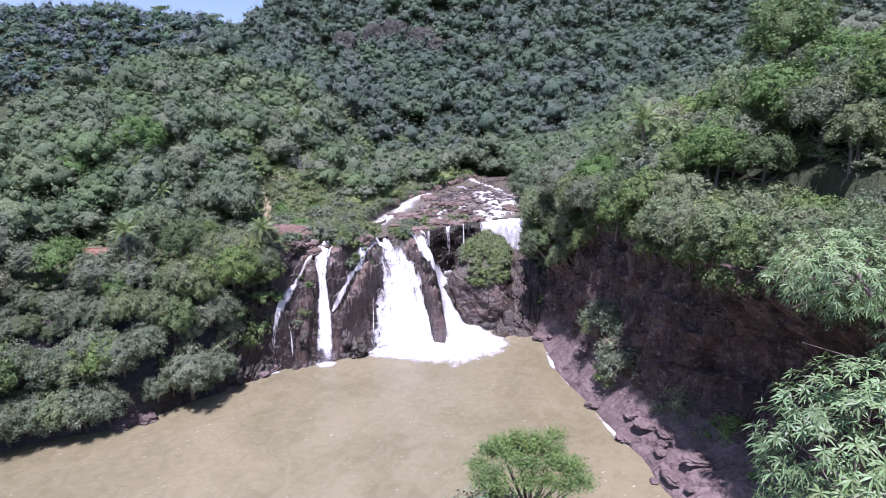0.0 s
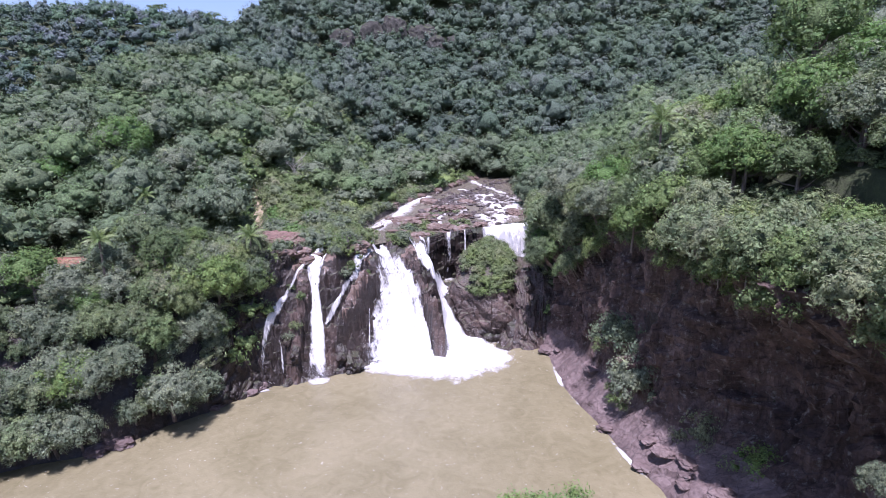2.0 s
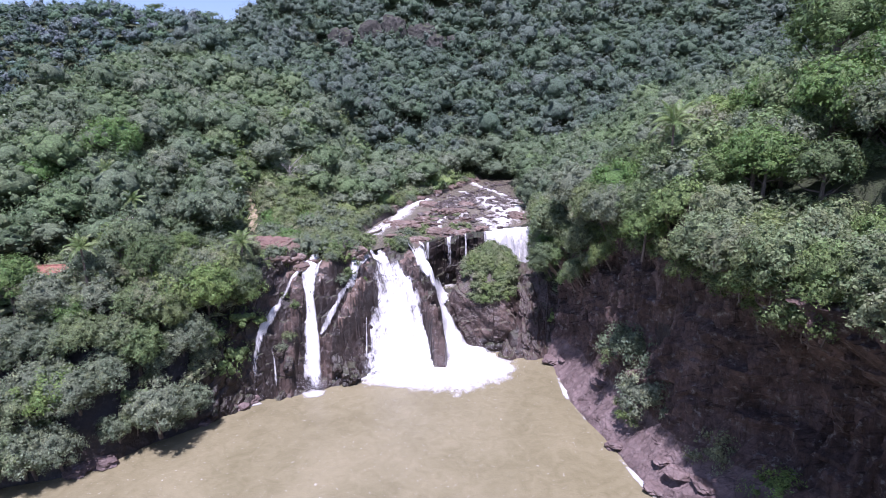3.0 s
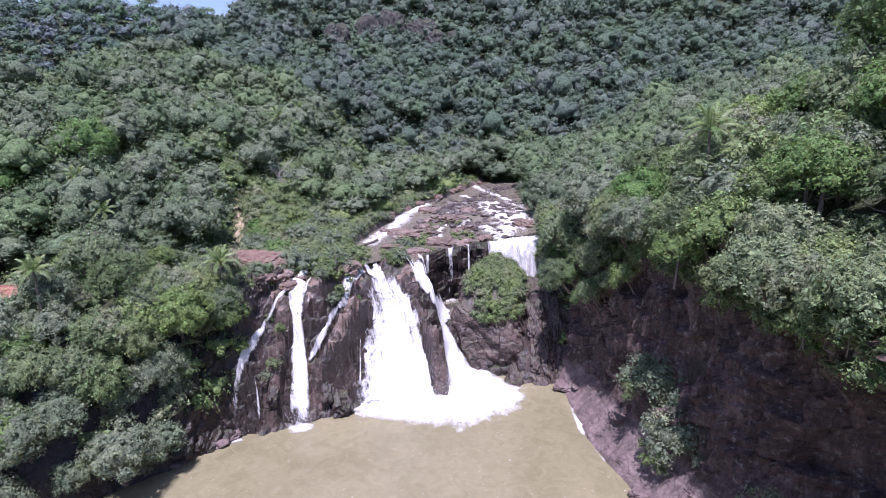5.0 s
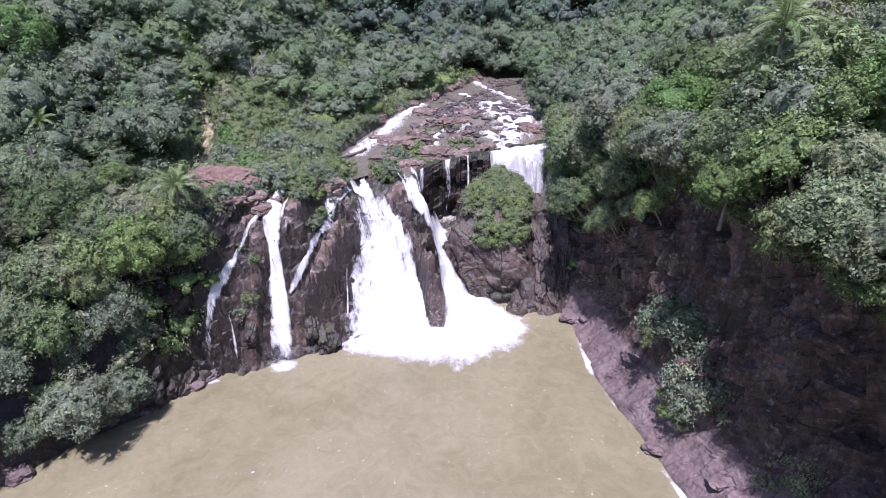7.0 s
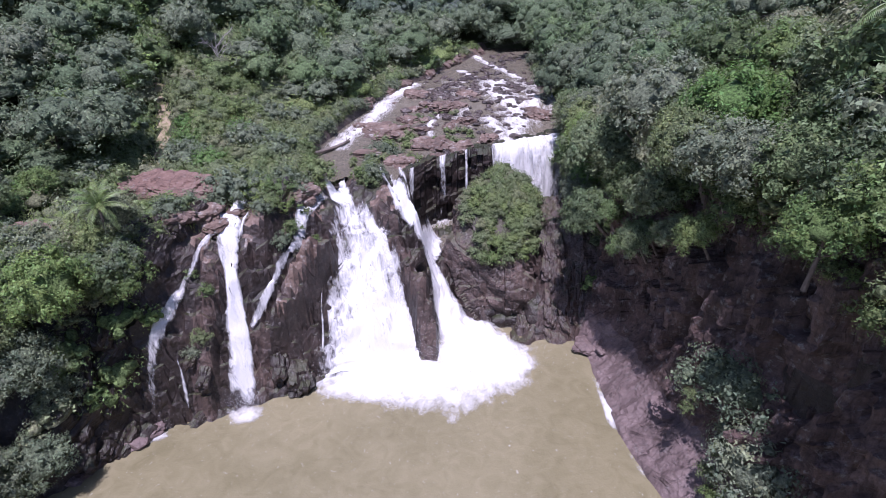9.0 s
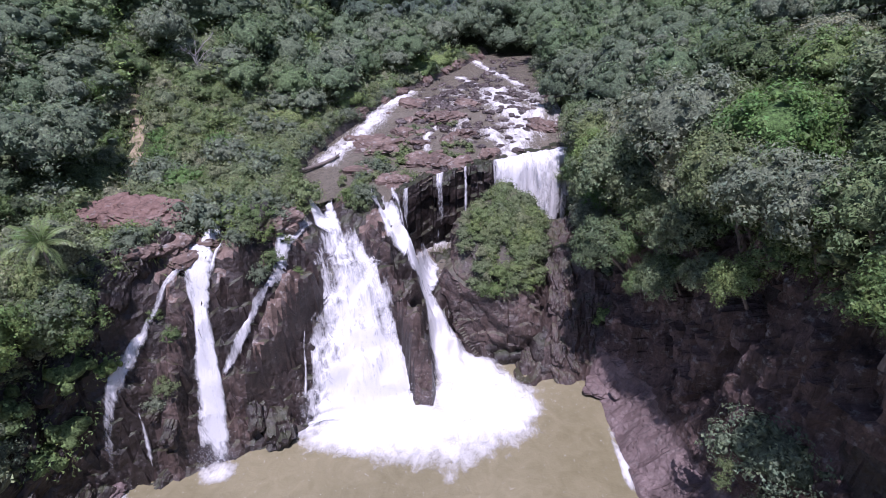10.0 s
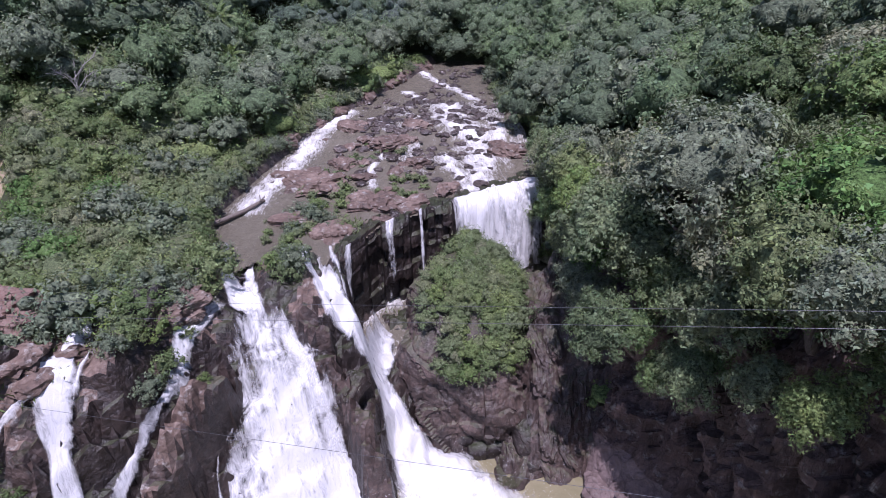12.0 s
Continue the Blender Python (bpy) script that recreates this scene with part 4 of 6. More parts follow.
def ledge():
    u = np.arange(-4.6, 20.0, 0.22)
    v = np.linspace(0, 1, 60)
    U, V = np.meshgrid(u, v, indexing="ij")
    z = np.interp(V, [0, 0.8, 0.88, 1.0], [5.5, 16.2, 16.9, 16.75])
    back = np.interp(V, [0, 0.8, 0.88, 1.0], [-0.3, 0.0, 0.7, 3.4])
    face = smooth(0.95, 0.8, V)
    push = 1.5 * blocks(U, z * 0.0 + 3, z * 0.25, 1.6) + 0.8 * blocks(U + 50, z * 0 + 9, z * 0.8, 0.9) + 1.2 * fbm(U / 1.5, z / 2.5, 4.0)
    y = lip_y(U) + back - push * face
    z = z + (1 - face) * (0.5 * blocks(U, y, 0 * y, 1.3) + 0.5 * fbm(U, y, 1.0))
    me = mesh_of("ledge", np.stack([U.ravel(), y.ravel(), z.ravel()], 1), grid_faces(len(u), len(v)), [M_BASALT])
    return tagged(new("ledge", me), "overhung dark basalt ledge under the upper river", "cliff", kind="structure")


ledge()
ROCKS = [mesh_of("rock", *rock_arrays(20 + i, 3, (1.0, 0.8, 0.55), 2.8, 0.55, 0.35), [M_LEDGE]) for i in range(7)]
WETROCKS = [mesh_of("rock", *rock_arrays(40 + i, 3, (1.0, 0.85, 0.6), 2.8, 0.55, 0.35), [M_WETBED]) for i in range(5)]
SHORE = [mesh_of("rock", *rock_arrays(60 + i, 3, (1.0, 0.85, 0.6), 3.4, 0.5, 0.35), [M_SHORE]) for i in range(5)]


def scatter_rock(meshes, x, y, s, label, group, z, flat=1.0):
    ob = tagged(new("rock", random.choice(meshes)), label, "rock", group)
    ob.matrix_world = pose(x, y, z, random.uniform(-12, 12), random.uniform(-12, 12), random.uniform(0, 360)) @ Matrix.Diagonal((s, s * random.uniform(0.7, 1.2), s * flat, 1))


river_spots = []
while len(river_spots) < 210:
    y = random.choice((random.uniform(113, 184), random.uniform(124, 164)))
    lo, hi = float(river_left(y)), float(shore_x(y))
    x = random.uniform(lo, hi) if random.random() < 0.4 else random.triangular(lo + 4, hi - 1, (lo + hi) / 2)
    if y < float(lip_y(x)) + 1.5 or (x < -9.5 and y < 128):
        continue
    river_spots.append((x, y))
river_spots.sort(key=lambda p: p[1])
for x, y in river_spots[:90]:
    s = random.uniform(0.4, 1.3) if x < 3 else random.uniform(0.3, 0.85)
    scatter_rock(ROCKS if x < 5 and random.random() < 0.5 else WETROCKS, x, y, s, "brown lichen-spotted rock in the shallow river", "rocks in the river", float(river_z(y)) + random.uniform(-0.25, 0.12), random.uniform(0.5, 0.95))


def river_stones():
    vs, fs, base = [], [], 0
    shapes = [rock_arrays(140 + i, 3, (1.0, 0.8, 0.6), 2.8, 0.55, 0.35) for i in range(5)]
    rapids = [(x, y) for y in (random.triangular(128, 166, 146) for _ in range(110)) for x in (random.uniform(-3.5, float(shore_x(y)) - 0.6),)]
    for k, (x, y) in enumerate(river_spots[90:] + rapids):
        v, f = shapes[k % 5]
        a, s = random.uniform(0, 6.28), random.uniform(0.3, 0.95)
        c, sn = math.cos(a) * s, math.sin(a) * s
        vs.append(np.stack([x + v[:, 0] * c - v[:, 1] * sn, y + v[:, 0] * sn + v[:, 1] * c, float(river_z(y)) - 0.05 + v[:, 2] * s * random.uniform(0.6, 1.0)], 1))
        fs.append(f + base)
        base += len(v)
    tagged(new("river_stones", mesh_of("river_stones", np.concatenate(vs), np.concatenate(fs), [M_WETBED])), "dark wet stones scattered over the river bed", "stones", kind="stuff")


river_stones()
for i in range(5):
    x, y = random.uniform(-9.5, 3.0), random.uniform(113, 134)
    if y < float(lip_y(x)) + 0.8:
        continue
    scatter_rock(ROCKS, x, y, random.uniform(1.4, 2.8), "broad flat reddish slab above the falls", "slabs above the falls", float(river_z(y)) - 0.1, 0.42)
for i in range(34):
    y = random.uniform(140, 186)
    scatter_rock(ROCKS, float(river_left(y)) + random.uniform(-2.8, 0.6), y, random.uniform(0.8, 2.4), "pale weathered rock on the river bank", "rocks on the bank", float(river_z(y)) + random.uniform(0.1, 0.5), 0.8)
for i in range(20):
    y = random.uniform(40, 95)
    x = float(shore_x(y)) + random.uniform(-0.4, 4.2)
    scatter_rock(SHORE, x, y, random.uniform(0.5, 1.5), "purplish-brown broken rock at the foot of the cliff", "rocks at the cliff foot", max(0.0, (x - float(shore_x(y))) * 0.85) + 0.05, 0.5)
for i in range(26):
    x = random.choice((random.uniform(-45, -40.5), random.uniform(-34, -28.5)))
    scatter_rock(SHORE, x, float(foot_y(x)) + random.uniform(-0.6, 1.2), random.uniform(0.5, 1.3), "wet brown rock at the pool's edge", "rocks at the pool's edge", random.uniform(0.0, 0.6), 0.8)
for i in range(40):
    x = random.uniform(-30, -9)
    y = float(lip_y(x)) + random.uniform(-2.0, 4.0)
    if -14.5 < x < -10.5 or (x > -18 and y > 110):
        continue
    scatter_rock(ROCKS, x, y, random.uniform(0.6, 1.6), "weathered pale-topped rock along the lip of the falls", "rocks along the lip", height(x, y) + 0.1, 0.7)
for i, (x, y, sx, sy, sz) in enumerate(((-7.9, 127.7, 3.4, 2.8, 0.9), (-1.0, 121.4, 3.4, 2.2, 1.0), (3.6, 120.4, 1.9, 1.5, 0.9), (1.4, 140.5, 3.2, 2.2, 0.9), (7.7, 124.2, 2.0, 1.2, 0.8), (-5.2, 134.0, 1.8, 1.4, 0.8),
                                        (-4.6, 114.6, 1.5, 1.1, 0.8), (-6.4, 115.2, 1.2, 1.0, 0.7), (5.0, 133.0, 1.6, 1.2, 0.8), (17.6, 135.5, 2.0, 2.6, 1.0), (5.5, 146.0, 2.4, 1.5, 0.8), (-4.0, 146.0, 2.0, 1.6, 0.8))):
    rock(200 + i, 4, (sx, sy, sz), (x, y, float(river_z(y)) - 0.1), 25 * (i % 5) - 40, M_LEDGE, "broad pinkish lichen-spotted slab in the river", "rock", "slabs above the falls", (random.uniform(2, 9), random.uniform(-6, 6)), 3.2, 0.9, 0.4)
for x, y, sx, sy, sz in ((-16.4, 141.5, 4.2, 3.2, 1.3), (-21.5, 138.0, 4.6, 3.0, 1.3), (-25.5, 134.5, 3.0, 2.0, 0.9)):
    rock(230 + int(-x), 5, (sx, sy, sz), (x, y, height(x, y)), 20, M_LEDGE, "bare pinkish rock sloping down to the river", "rock", "rocks on the bank", (8, 0), 3.0, 1.2, 0.4)
rock(81, 5, (4.6, 2.6, 1.7), (-28.6, 99.6, 18.8), -10, M_REDROCK, "bare reddish rock outcrop among shrubs", tip=(18, 0), joint=1.1, rough=0.3)
for x, y, z, sx, sy, turn in ((-22.6, 98.9, 17.0, 2.2, 1.1, 30), (-25.4, 95.6, 16.7, 2.4, 1.2, 48), (-27.6, 93.0, 16.2, 1.9, 1.0, 40), (-19.6, 101.8, 17.3, 1.8, 1.0, 20), (-24.2, 98.2, 17.4, 1.6, 0.8, 35), (-29.6, 91.6, 16.0, 1.8, 0.9, 35)):
    rock(300 + int(-x * 10), 4, (sx, sy, 0.75), (x, y, z), turn, M_REDROCK, "reddish layered rock shelf along the lip", "rock", "rocks along the lip", (10, -4), 3.6, 0.8, 0.35)
rock(86, 5, (3.6, 1.5, 1.1), (-17.0, 100.6, 17.3), 32, M_LEDGE, "long pale layered outcrop along the lip", tip=(14, -6), joint=0.9, rough=0.35)
rock(82, 5, (3.0, 1.8, 1.2), (-33.0, 101.0, 19.0), 20, M_REDROCK, "low reddish rock outcrop in the grass", tip=(12, 0), joint=1.0, rough=0.3)
rock(83, 5, (3.4, 2.0, 1.1), (-39.0, 88.5, 18.6), 8, M_REDROCK, "flat layered rock shelf above the bank", tip=(8, 0), joint=0.8, rough=0.35)
rock(84, 5, (3.6, 3.0, 1.4), (-16.5, 148.0, 19.2), 30, M_LEDGE, "bare pinkish rock outcrop beside the river", joint=1.0, rough=0.3)
rock(85, 5, (3.2, 4.2, 1.8), (-9.5, 174.0, 21.0), 10, M_LEDGE, "pale grey rock pile beside the river bend", joint=0.9, rough=0.4)




# ---- plants ----
def tris(f):
    """Quads split in two."""
    return f if f.shape[1] == 3 else np.concatenate([f[:, [0, 1, 2]], f[:, [0, 2, 3]]])


def leaf_cards(r, pos, out, size, aspect=0.8, spread=0.36, droop=0.0):
    """Pointed leaf sprays, one triangle each, set at pos and facing roughly out."""
    n = len(pos)
    nor = unit(out + spread * r.normal(size=(n, 3)) + np.array([0, 0, 0.3]))
    tan = unit(np.cross(nor, r.normal(size=(n, 3))))
    tan[:, 2] -= droop
    tan = unit(tan)
    side = unit(np.cross(nor, tan))
    L = size * r.uniform(0.6, 1.35, (n, 1))
    W = L * aspect * r.uniform(0.7, 1.3, (n, 1))
    v = np.stack([pos - tan * L * 0.45 - side * W * 0.5, pos - tan * L * 0.45 + side * W * 0.5 * r.uniform(0.3, 1.0, (n, 1)), pos + tan * L * 0.55 + nor * L * r.uniform(-0.2, 0.1, (n, 1))], 1).reshape(-1, 3)
    return v, np.arange(3 * n).reshape(n, 3)


def crown_arrays(r, radius, tall, clumps, cards, size, core=2, flat=0.0, core_scale=0.66, droop=0.0):
    """A crown: an uneven dome of leafy clumps round a shaded inside, with leaf sprays all over. Its base is at z = 0."""
    i = np.arange(clumps)
    up = 1 - (i + 0.5) / clumps * 1.5
    a = i * 2.39996 + r.uniform(-0.35, 0.35, clumps)
    flatring = np.sqrt(np.maximum(0, 1 - up * up))
    way = np.stack([flatring * np.cos(a), flatring * np.sin(a), up], 1)
    half = np.array([radius, radius, tall * 0.56])
    mid = np.array([0, 0, tall * 0.42])
    shift = r.uniform(0, 50)

    def swell(d):
        return 1 + (1.0 - 0.5 * flat) * fbm(d[:, 0] * 1.5 + shift, d[:, 1] * 1.5, d[:, 2] * 1.5 + shift, 3)

    cen = mid + way * half * (0.80 * swell(way) * r.uniform(0.86, 1.10, clumps))[:, None]
    q = radius * 1.35 / math.sqrt(clumps) * r.uniform(0.75, 1.25, clumps)
    bv, bf = ball(core)
    hollow = bv * np.where(bv[:, 2:3] < 0, np.array([0.8, 0.8, 0.35]), 1.0)
    vs, fs = [mid + hollow * half * (core_scale * swell(bv))[:, None]], [bf]
    base = len(bv)
    sv, sf = ball(1)
    for c, k in zip(cen, q):
        vs.append(c + sv * k * 0.50 * (1 + 0.22 * r.uniform(-1, 1, (len(sv), 1))) * np.array([1, 1, 0.85]))
        fs.append(sf + base)
        base += len(sv)
    pick = r.choice(clumps, cards, p=q ** 2 / (q ** 2).sum())
    d = unit(r.normal(size=(cards, 3)) + 0.55 * way[pick] + np.array([0, 0, 0.3]))
    pos = cen[pick] + d * (q[pick] * r.uniform(0.55, 1.32, cards))[:, None] * np.array([1, 1, 0.9])
    lv, lf = leaf_cards(r, pos, unit(d + 0.25 * way[pick]), size, droop=droop, spread=0.5)
    return np.concatenate(vs), np.concatenate(fs), lv, lf


def tube(points, radii, sides=7):
    """A tapered limb along points."""
    p = np.array(points, float)
    n = len(p)
    d = unit(np.gradient(p, axis=0))
    ref = np.where(np.abs(d[:, 2:3]) > 0.9, np.array([[1.0, 0, 0]]), np.array([[0, 0, 1.0]]))
    a = unit(np.cross(d, ref))
    b = np.cross(d, a)
    t = np.linspace(0, 2 * math.pi, sides, endpoint=False)
    ring = (a[:, None, :] * np.cos(t)[None, :, None] + b[:, None, :] * np.sin(t)[None, :, None]) * np.array(radii)[:, None, None]
    v = (p[:, None, :] + ring).reshape(-1, 3)
    i, j = np.meshgrid(np.arange(n - 1), np.arange(sides), indexing="ij")
    a0, a1 = i * sides + j, i * sides + (j + 1) % sides
    return v, np.stack([a0, a1, a1 + sides, a0 + sides], -1).reshape(-1, 4)


def joined(parts):
    vs, fs, base = [], [], 0
    for v, f in parts:
        vs.append(v)
        fs.append(f + base)
        base += len(v)
    return np.concatenate(vs), np.concatenate(fs)


def trunk_arrays(r, tall, radius, thick, limbs=6):
    lean = r.normal(size=2) * 0.04 * tall
    pts = [(lean[0] * t * t + 0.1 * math.sin(3 * t), lean[1] * t * t, tall * t - 0.8) for t in np.linspace(0, 1, 6)]
    out = [tube(pts, np.linspace(thick * 1.25, thick * 0.45, 6), 6)]
    for i in range(limbs):
        t = r.uniform(0.45, 0.95)
        a = i * 2.4 + r.uniform(-0.4, 0.4)
        base = np.array([lean[0] * t * t, lean[1] * t * t, tall * t - 0.8])
        reach = radius * r.uniform(0.4, 0.75)
        tip = base + np.array([math.cos(a) * reach, math.sin(a) * reach, reach * r.uniform(0.4, 0.9)])
        mid = (base + tip) / 2 + np.array([0, 0, -0.12 * reach])
        out.append(tube([base, mid, tip], [thick * 0.42, thick * 0.28, thick * 0.08], 4))
    return joined(out)


class Kind:
    """One build of a tree: meshes that its copies share."""

    def __init__(self, seed, radius, tall, stem, cards, size, mat, lobes=9, core=2, flat=0.0, limbs=6, core_scale=0.66, droop=0.0):
        r = np.random.default_rng(seed)
        cv, cf, lv, lf = crown_arrays(r, radius, tall, lobes, cards, size, core, flat, core_scale, droop)
        v, f = joined([(cv, cf), (lv, lf)])
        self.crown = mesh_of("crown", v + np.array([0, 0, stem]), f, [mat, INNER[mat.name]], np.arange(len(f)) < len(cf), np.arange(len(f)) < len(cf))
        tv, tf = trunk_arrays(r, stem + tall * 0.55, radius, 0.03 * (stem + tall), limbs)
        self.trunk = mesh_of("trunk", tv, tf, [M_BARK], smooth_shade=True)


def plant(name, kind, x, y, scale, label, category, group, z=None, tip=(0, 0), stretch=None):
    root = tagged(new(name), label, category, group)
    z = height(x, y) - 0.15 if z is None else z
    stretch = random.uniform(0.88, 1.12) if stretch is None else stretch
    root.matrix_world = pose(x, y, z, *tip, 0) @ pose(0, 0, 0, 0, 0, random.uniform(0, 360)) @ Matrix.Diagonal((scale, scale, scale * stretch, 1))
    for part_name, me in (("trunk", kind.trunk), ("crown", kind.crown)):
        ob = new(part_name, me)
        ob.parent = root
    return root


BROAD = [Kind(11, 3.6, 5.4, 3.2, 3000, 0.33, M_LEAF, 34), Kind(12, 4.2, 5.2, 3.6, 3500, 0.35, M_LEAF, 42, flat=0.5), Kind(13, 3.0, 5.8, 3.0, 2700, 0.31, M_LEAF, 30),
         Kind(14, 3.8, 4.6, 3.4, 3000, 0.36, M_LEAF, 30, flat=0.3, droop=0.4), Kind(15, 2.8, 4.4, 2.4, 2400, 0.30, M_LEAF, 26), Kind(16, 3.3, 5.0, 3.2, 2400, 0.44, M_LEAF, 22)]
GREY = [Kind(21, 3.6, 4.8, 3.0, 3400, 0.29, M_LEAF_GREY, 40), Kind(22, 3.0, 4.4, 2.6, 2800, 0.28, M_LEAF_GREY, 32)]
BRIGHT = [Kind(31, 3.8, 5.0, 3.4, 3000, 0.34, M_LEAF_BRIGHT, 30, flat=0.3)]
SHRUB = [Kind(41, 1.5, 1.7, 0.15, 800, 0.20, M_LEAF_SHRUB, 12, limbs=3, core_scale=0.5), Kind(42, 1.9, 1.6, 0.1, 900, 0.21, M_LEAF_SHRUB, 14, limbs=3, core_scale=0.5), Kind(43, 1.2, 1.9, 0.1, 760, 0.20, M_LEAF_SHRUB, 11, limbs=3, core_scale=0.5)]
GREY_SHRUB = [Kind(45, 1.7, 1.9, 0.1, 1000, 0.19, M_LEAF_GREY, 14, limbs=3, core_scale=0.5)]
LOOK = {"b": (BROAD, ["dark green leafy tree of the riverside forest", "rounded broadleaf tree in full leaf on the valley side"]),
        "g": (GREY, ["grey-green small-leaved tree with a billowing crown"]), "y": (BRIGHT, ["bright yellow-green broadleaf tree in the forest"])}


def tree(x, y, scale=1.0, sort="b", z=None, tip=(0, 0), stretch=None):
    kinds, labels = LOOK[sort]
    i = random.randrange(len(kinds))
    return plant("tree", kinds[i], x, y, scale, labels[i % len(labels)], "tree", "forest trees", z, tip, stretch)


def shrub(x, y, scale=1.0, z=None, grey=False, label="low bushy shrub with small green leaves"):
    return plant("shrub", random.choice(GREY_SHRUB if grey else SHRUB), x, y, scale, label, "shrub", "shrubs round the falls", z)


def bare(x, y):
    """Water, naked rock and path, where no tree stands."""
    xl, xr = river_left(y), shore_x(y)
    river = (y > 105) & (y < 187) & (x > xl - 3.0) & (x < xr + 0.8)
    pool = (x < shore_x(y) + np.where(y < 66, 17.0, np.where(y < 92, 9.0, 6.0))) & (y < foot_y(x) + 1.0) & (y > near_y(x) - 4)
    falls = (x > -31) & (x < 20.0) & (y > 76) & (y < lip_y(x) + 5)
    glade = (x < -12) & (y > 94) & (y < 132) & (x > -43 + 0.2 * (y - 96))
    shelf = (np.abs(x + 39.5) < 4) & (np.abs(y - 89) < 3.5)
    path = (np.abs(x - np.interp(y, [96, 104, 112, 122, 128, 135], [-42, -37.5, -37, -40, -43, -47]) - 0.8) < 3.4) & (y > 100) & (y < 137)
    house = (x > -64) & (x < -49) & (y > 74) & (y < 93)
    return river | pool | falls | glade | house | shelf | path


spots = []
for ix in range(-30, 20):
    for iy in range(10, 42):
        x = ix * 4.1 + random.uniform(-1.7, 1.7)
        y = iy * 4.3 + random.uniform(-1.7, 1.7)
        if abs(x) > 0.92 * y + 14 or bare(np.array(x), np.array(y)) or x + 0.31 * y < -78 or x > 66:
            continue
        spots.append((x, y))
spots.sort(key=lambda p: (0.8 * (p[0] - 2)) ** 2 + (p[1] - 66) ** 2)
NEAR_TREES, MID_TREES = spots[:140], spots[140:]
for x, y in NEAR_TREES:
    sort = random.choices("bgy", (0.58, 0.32, 0.10))[0]
    small = 0.72 if (x < -25 and y < 125) else 0.95
    tree(x, y, small * random.uniform(0.62, 1.35), sort)
# small trees that hang down the rock beside the falls
for i in range(21):
    y = 89.5 + i * 1.75 + random.uniform(-0.6, 0.6)
    x = float(shore_x(y)) + (4.0 if y < 92 else 1.0 if y < 104 else 2.4) + random.uniform(-0.3, 0.6)
    tree(x, y, random.uniform(0.42, 0.70), random.choices("bg", (0.85, 0.15))[0], z=random.uniform(11.5 if y > 97 else 15.0, 17.5), tip=(random.uniform(-5, 10), random.uniform(-42, -24)))
for i in range(20):
    y = 88.5 + i * 1.0 + random.uniform(-0.5, 0.5)
    tree(float(shore_x(y)) + random.uniform(4.5, 8.5), y, random.uniform(0.5, 0.8), random.choices("bg", (0.85, 0.15))[0], z=random.uniform(15.0, 20.0), tip=(random.uniform(-5, 10), random.uniform(-40, -22)))
for x, y, z, k in ((20.6, 88.6, 15.5, 0.5), (22.2, 85.0, 18.5, 0.5), (22.6, 81.4, 20.0, 0.5), (20.2, 91.5, 14.0, 0.45)):
    tree(x, y, k, "b", z=z, tip=(4, -30))
# trees on the overhanging shelf of the cliff
for i in range(33):
    y = 22 + (i % 11) * 4.1 + random.uniform(-1.2, 1.2)
    tree(float(shore_x(y)) + 6.5 + (i // 11) * 3.6 + random.uniform(-1, 1), y, random.uniform(0.7, 1.05), random.choices("bg", (0.9, 0.1))[0], z=25.0 + 0.4 * (i // 11))
# trees that lean out over the cliff and over the pool
for i in range(31):
    y = 24 + i * 3.4 + random.uniform(-0.8, 0.8)
    x = float(shore_x(y)) + (4.2 if y < 64 else 6.0 if y < 94 else 2.6) + random.uniform(-0.4, 1.2)
    tree(x, y, random.uniform(0.75, 1.0), random.choices("bg", (0.95, 0.05))[0], z=(25.0 if y < 64 else float(hill(np.array(x), np.array(y))) - 0.8), tip=(random.uniform(-6, 8), random.uniform(-34, -18)))
for i in range(80):
    x = -68 + (i % 20) * 1.8 + random.uniform(-0.7, 0.7)
    row = i // 20
    if -44.2 < x < -42.2 and row == 0 or x > -31.5 or row > 2 and -44 < x < -34:
        continue
    y = float(foot_y(x)) + (0.6, 3.8, 7.2, 10.4)[row] + random.uniform(-0.5, 0.8)
    tree(x, y, random.uniform(0.65, 0.95) * (0.6 if row > 1 and -66 < x < -50 else 1.0), random.choices("bg", (0.4, 0.6))[0], z=max(0.1, height(x, y) - 1.5), tip=(random.uniform(8, 22), random.uniform(0, 10)))


for i in range(18):
    x = -38 + i * 0.5 + random.uniform(-0.4, 0.4)
    y = float(foot_y(x)) + random.choice((6.5, 8.5, 10.5)) + random.uniform(-0.5, 0.5)
    tree(x, y, random.uniform(0.6, 0.85), random.choices("bg", (0.9, 0.1))[0], z=height(x, y) - 0.6, tip=(random.uniform(20, 38), random.uniform(4, 18)))


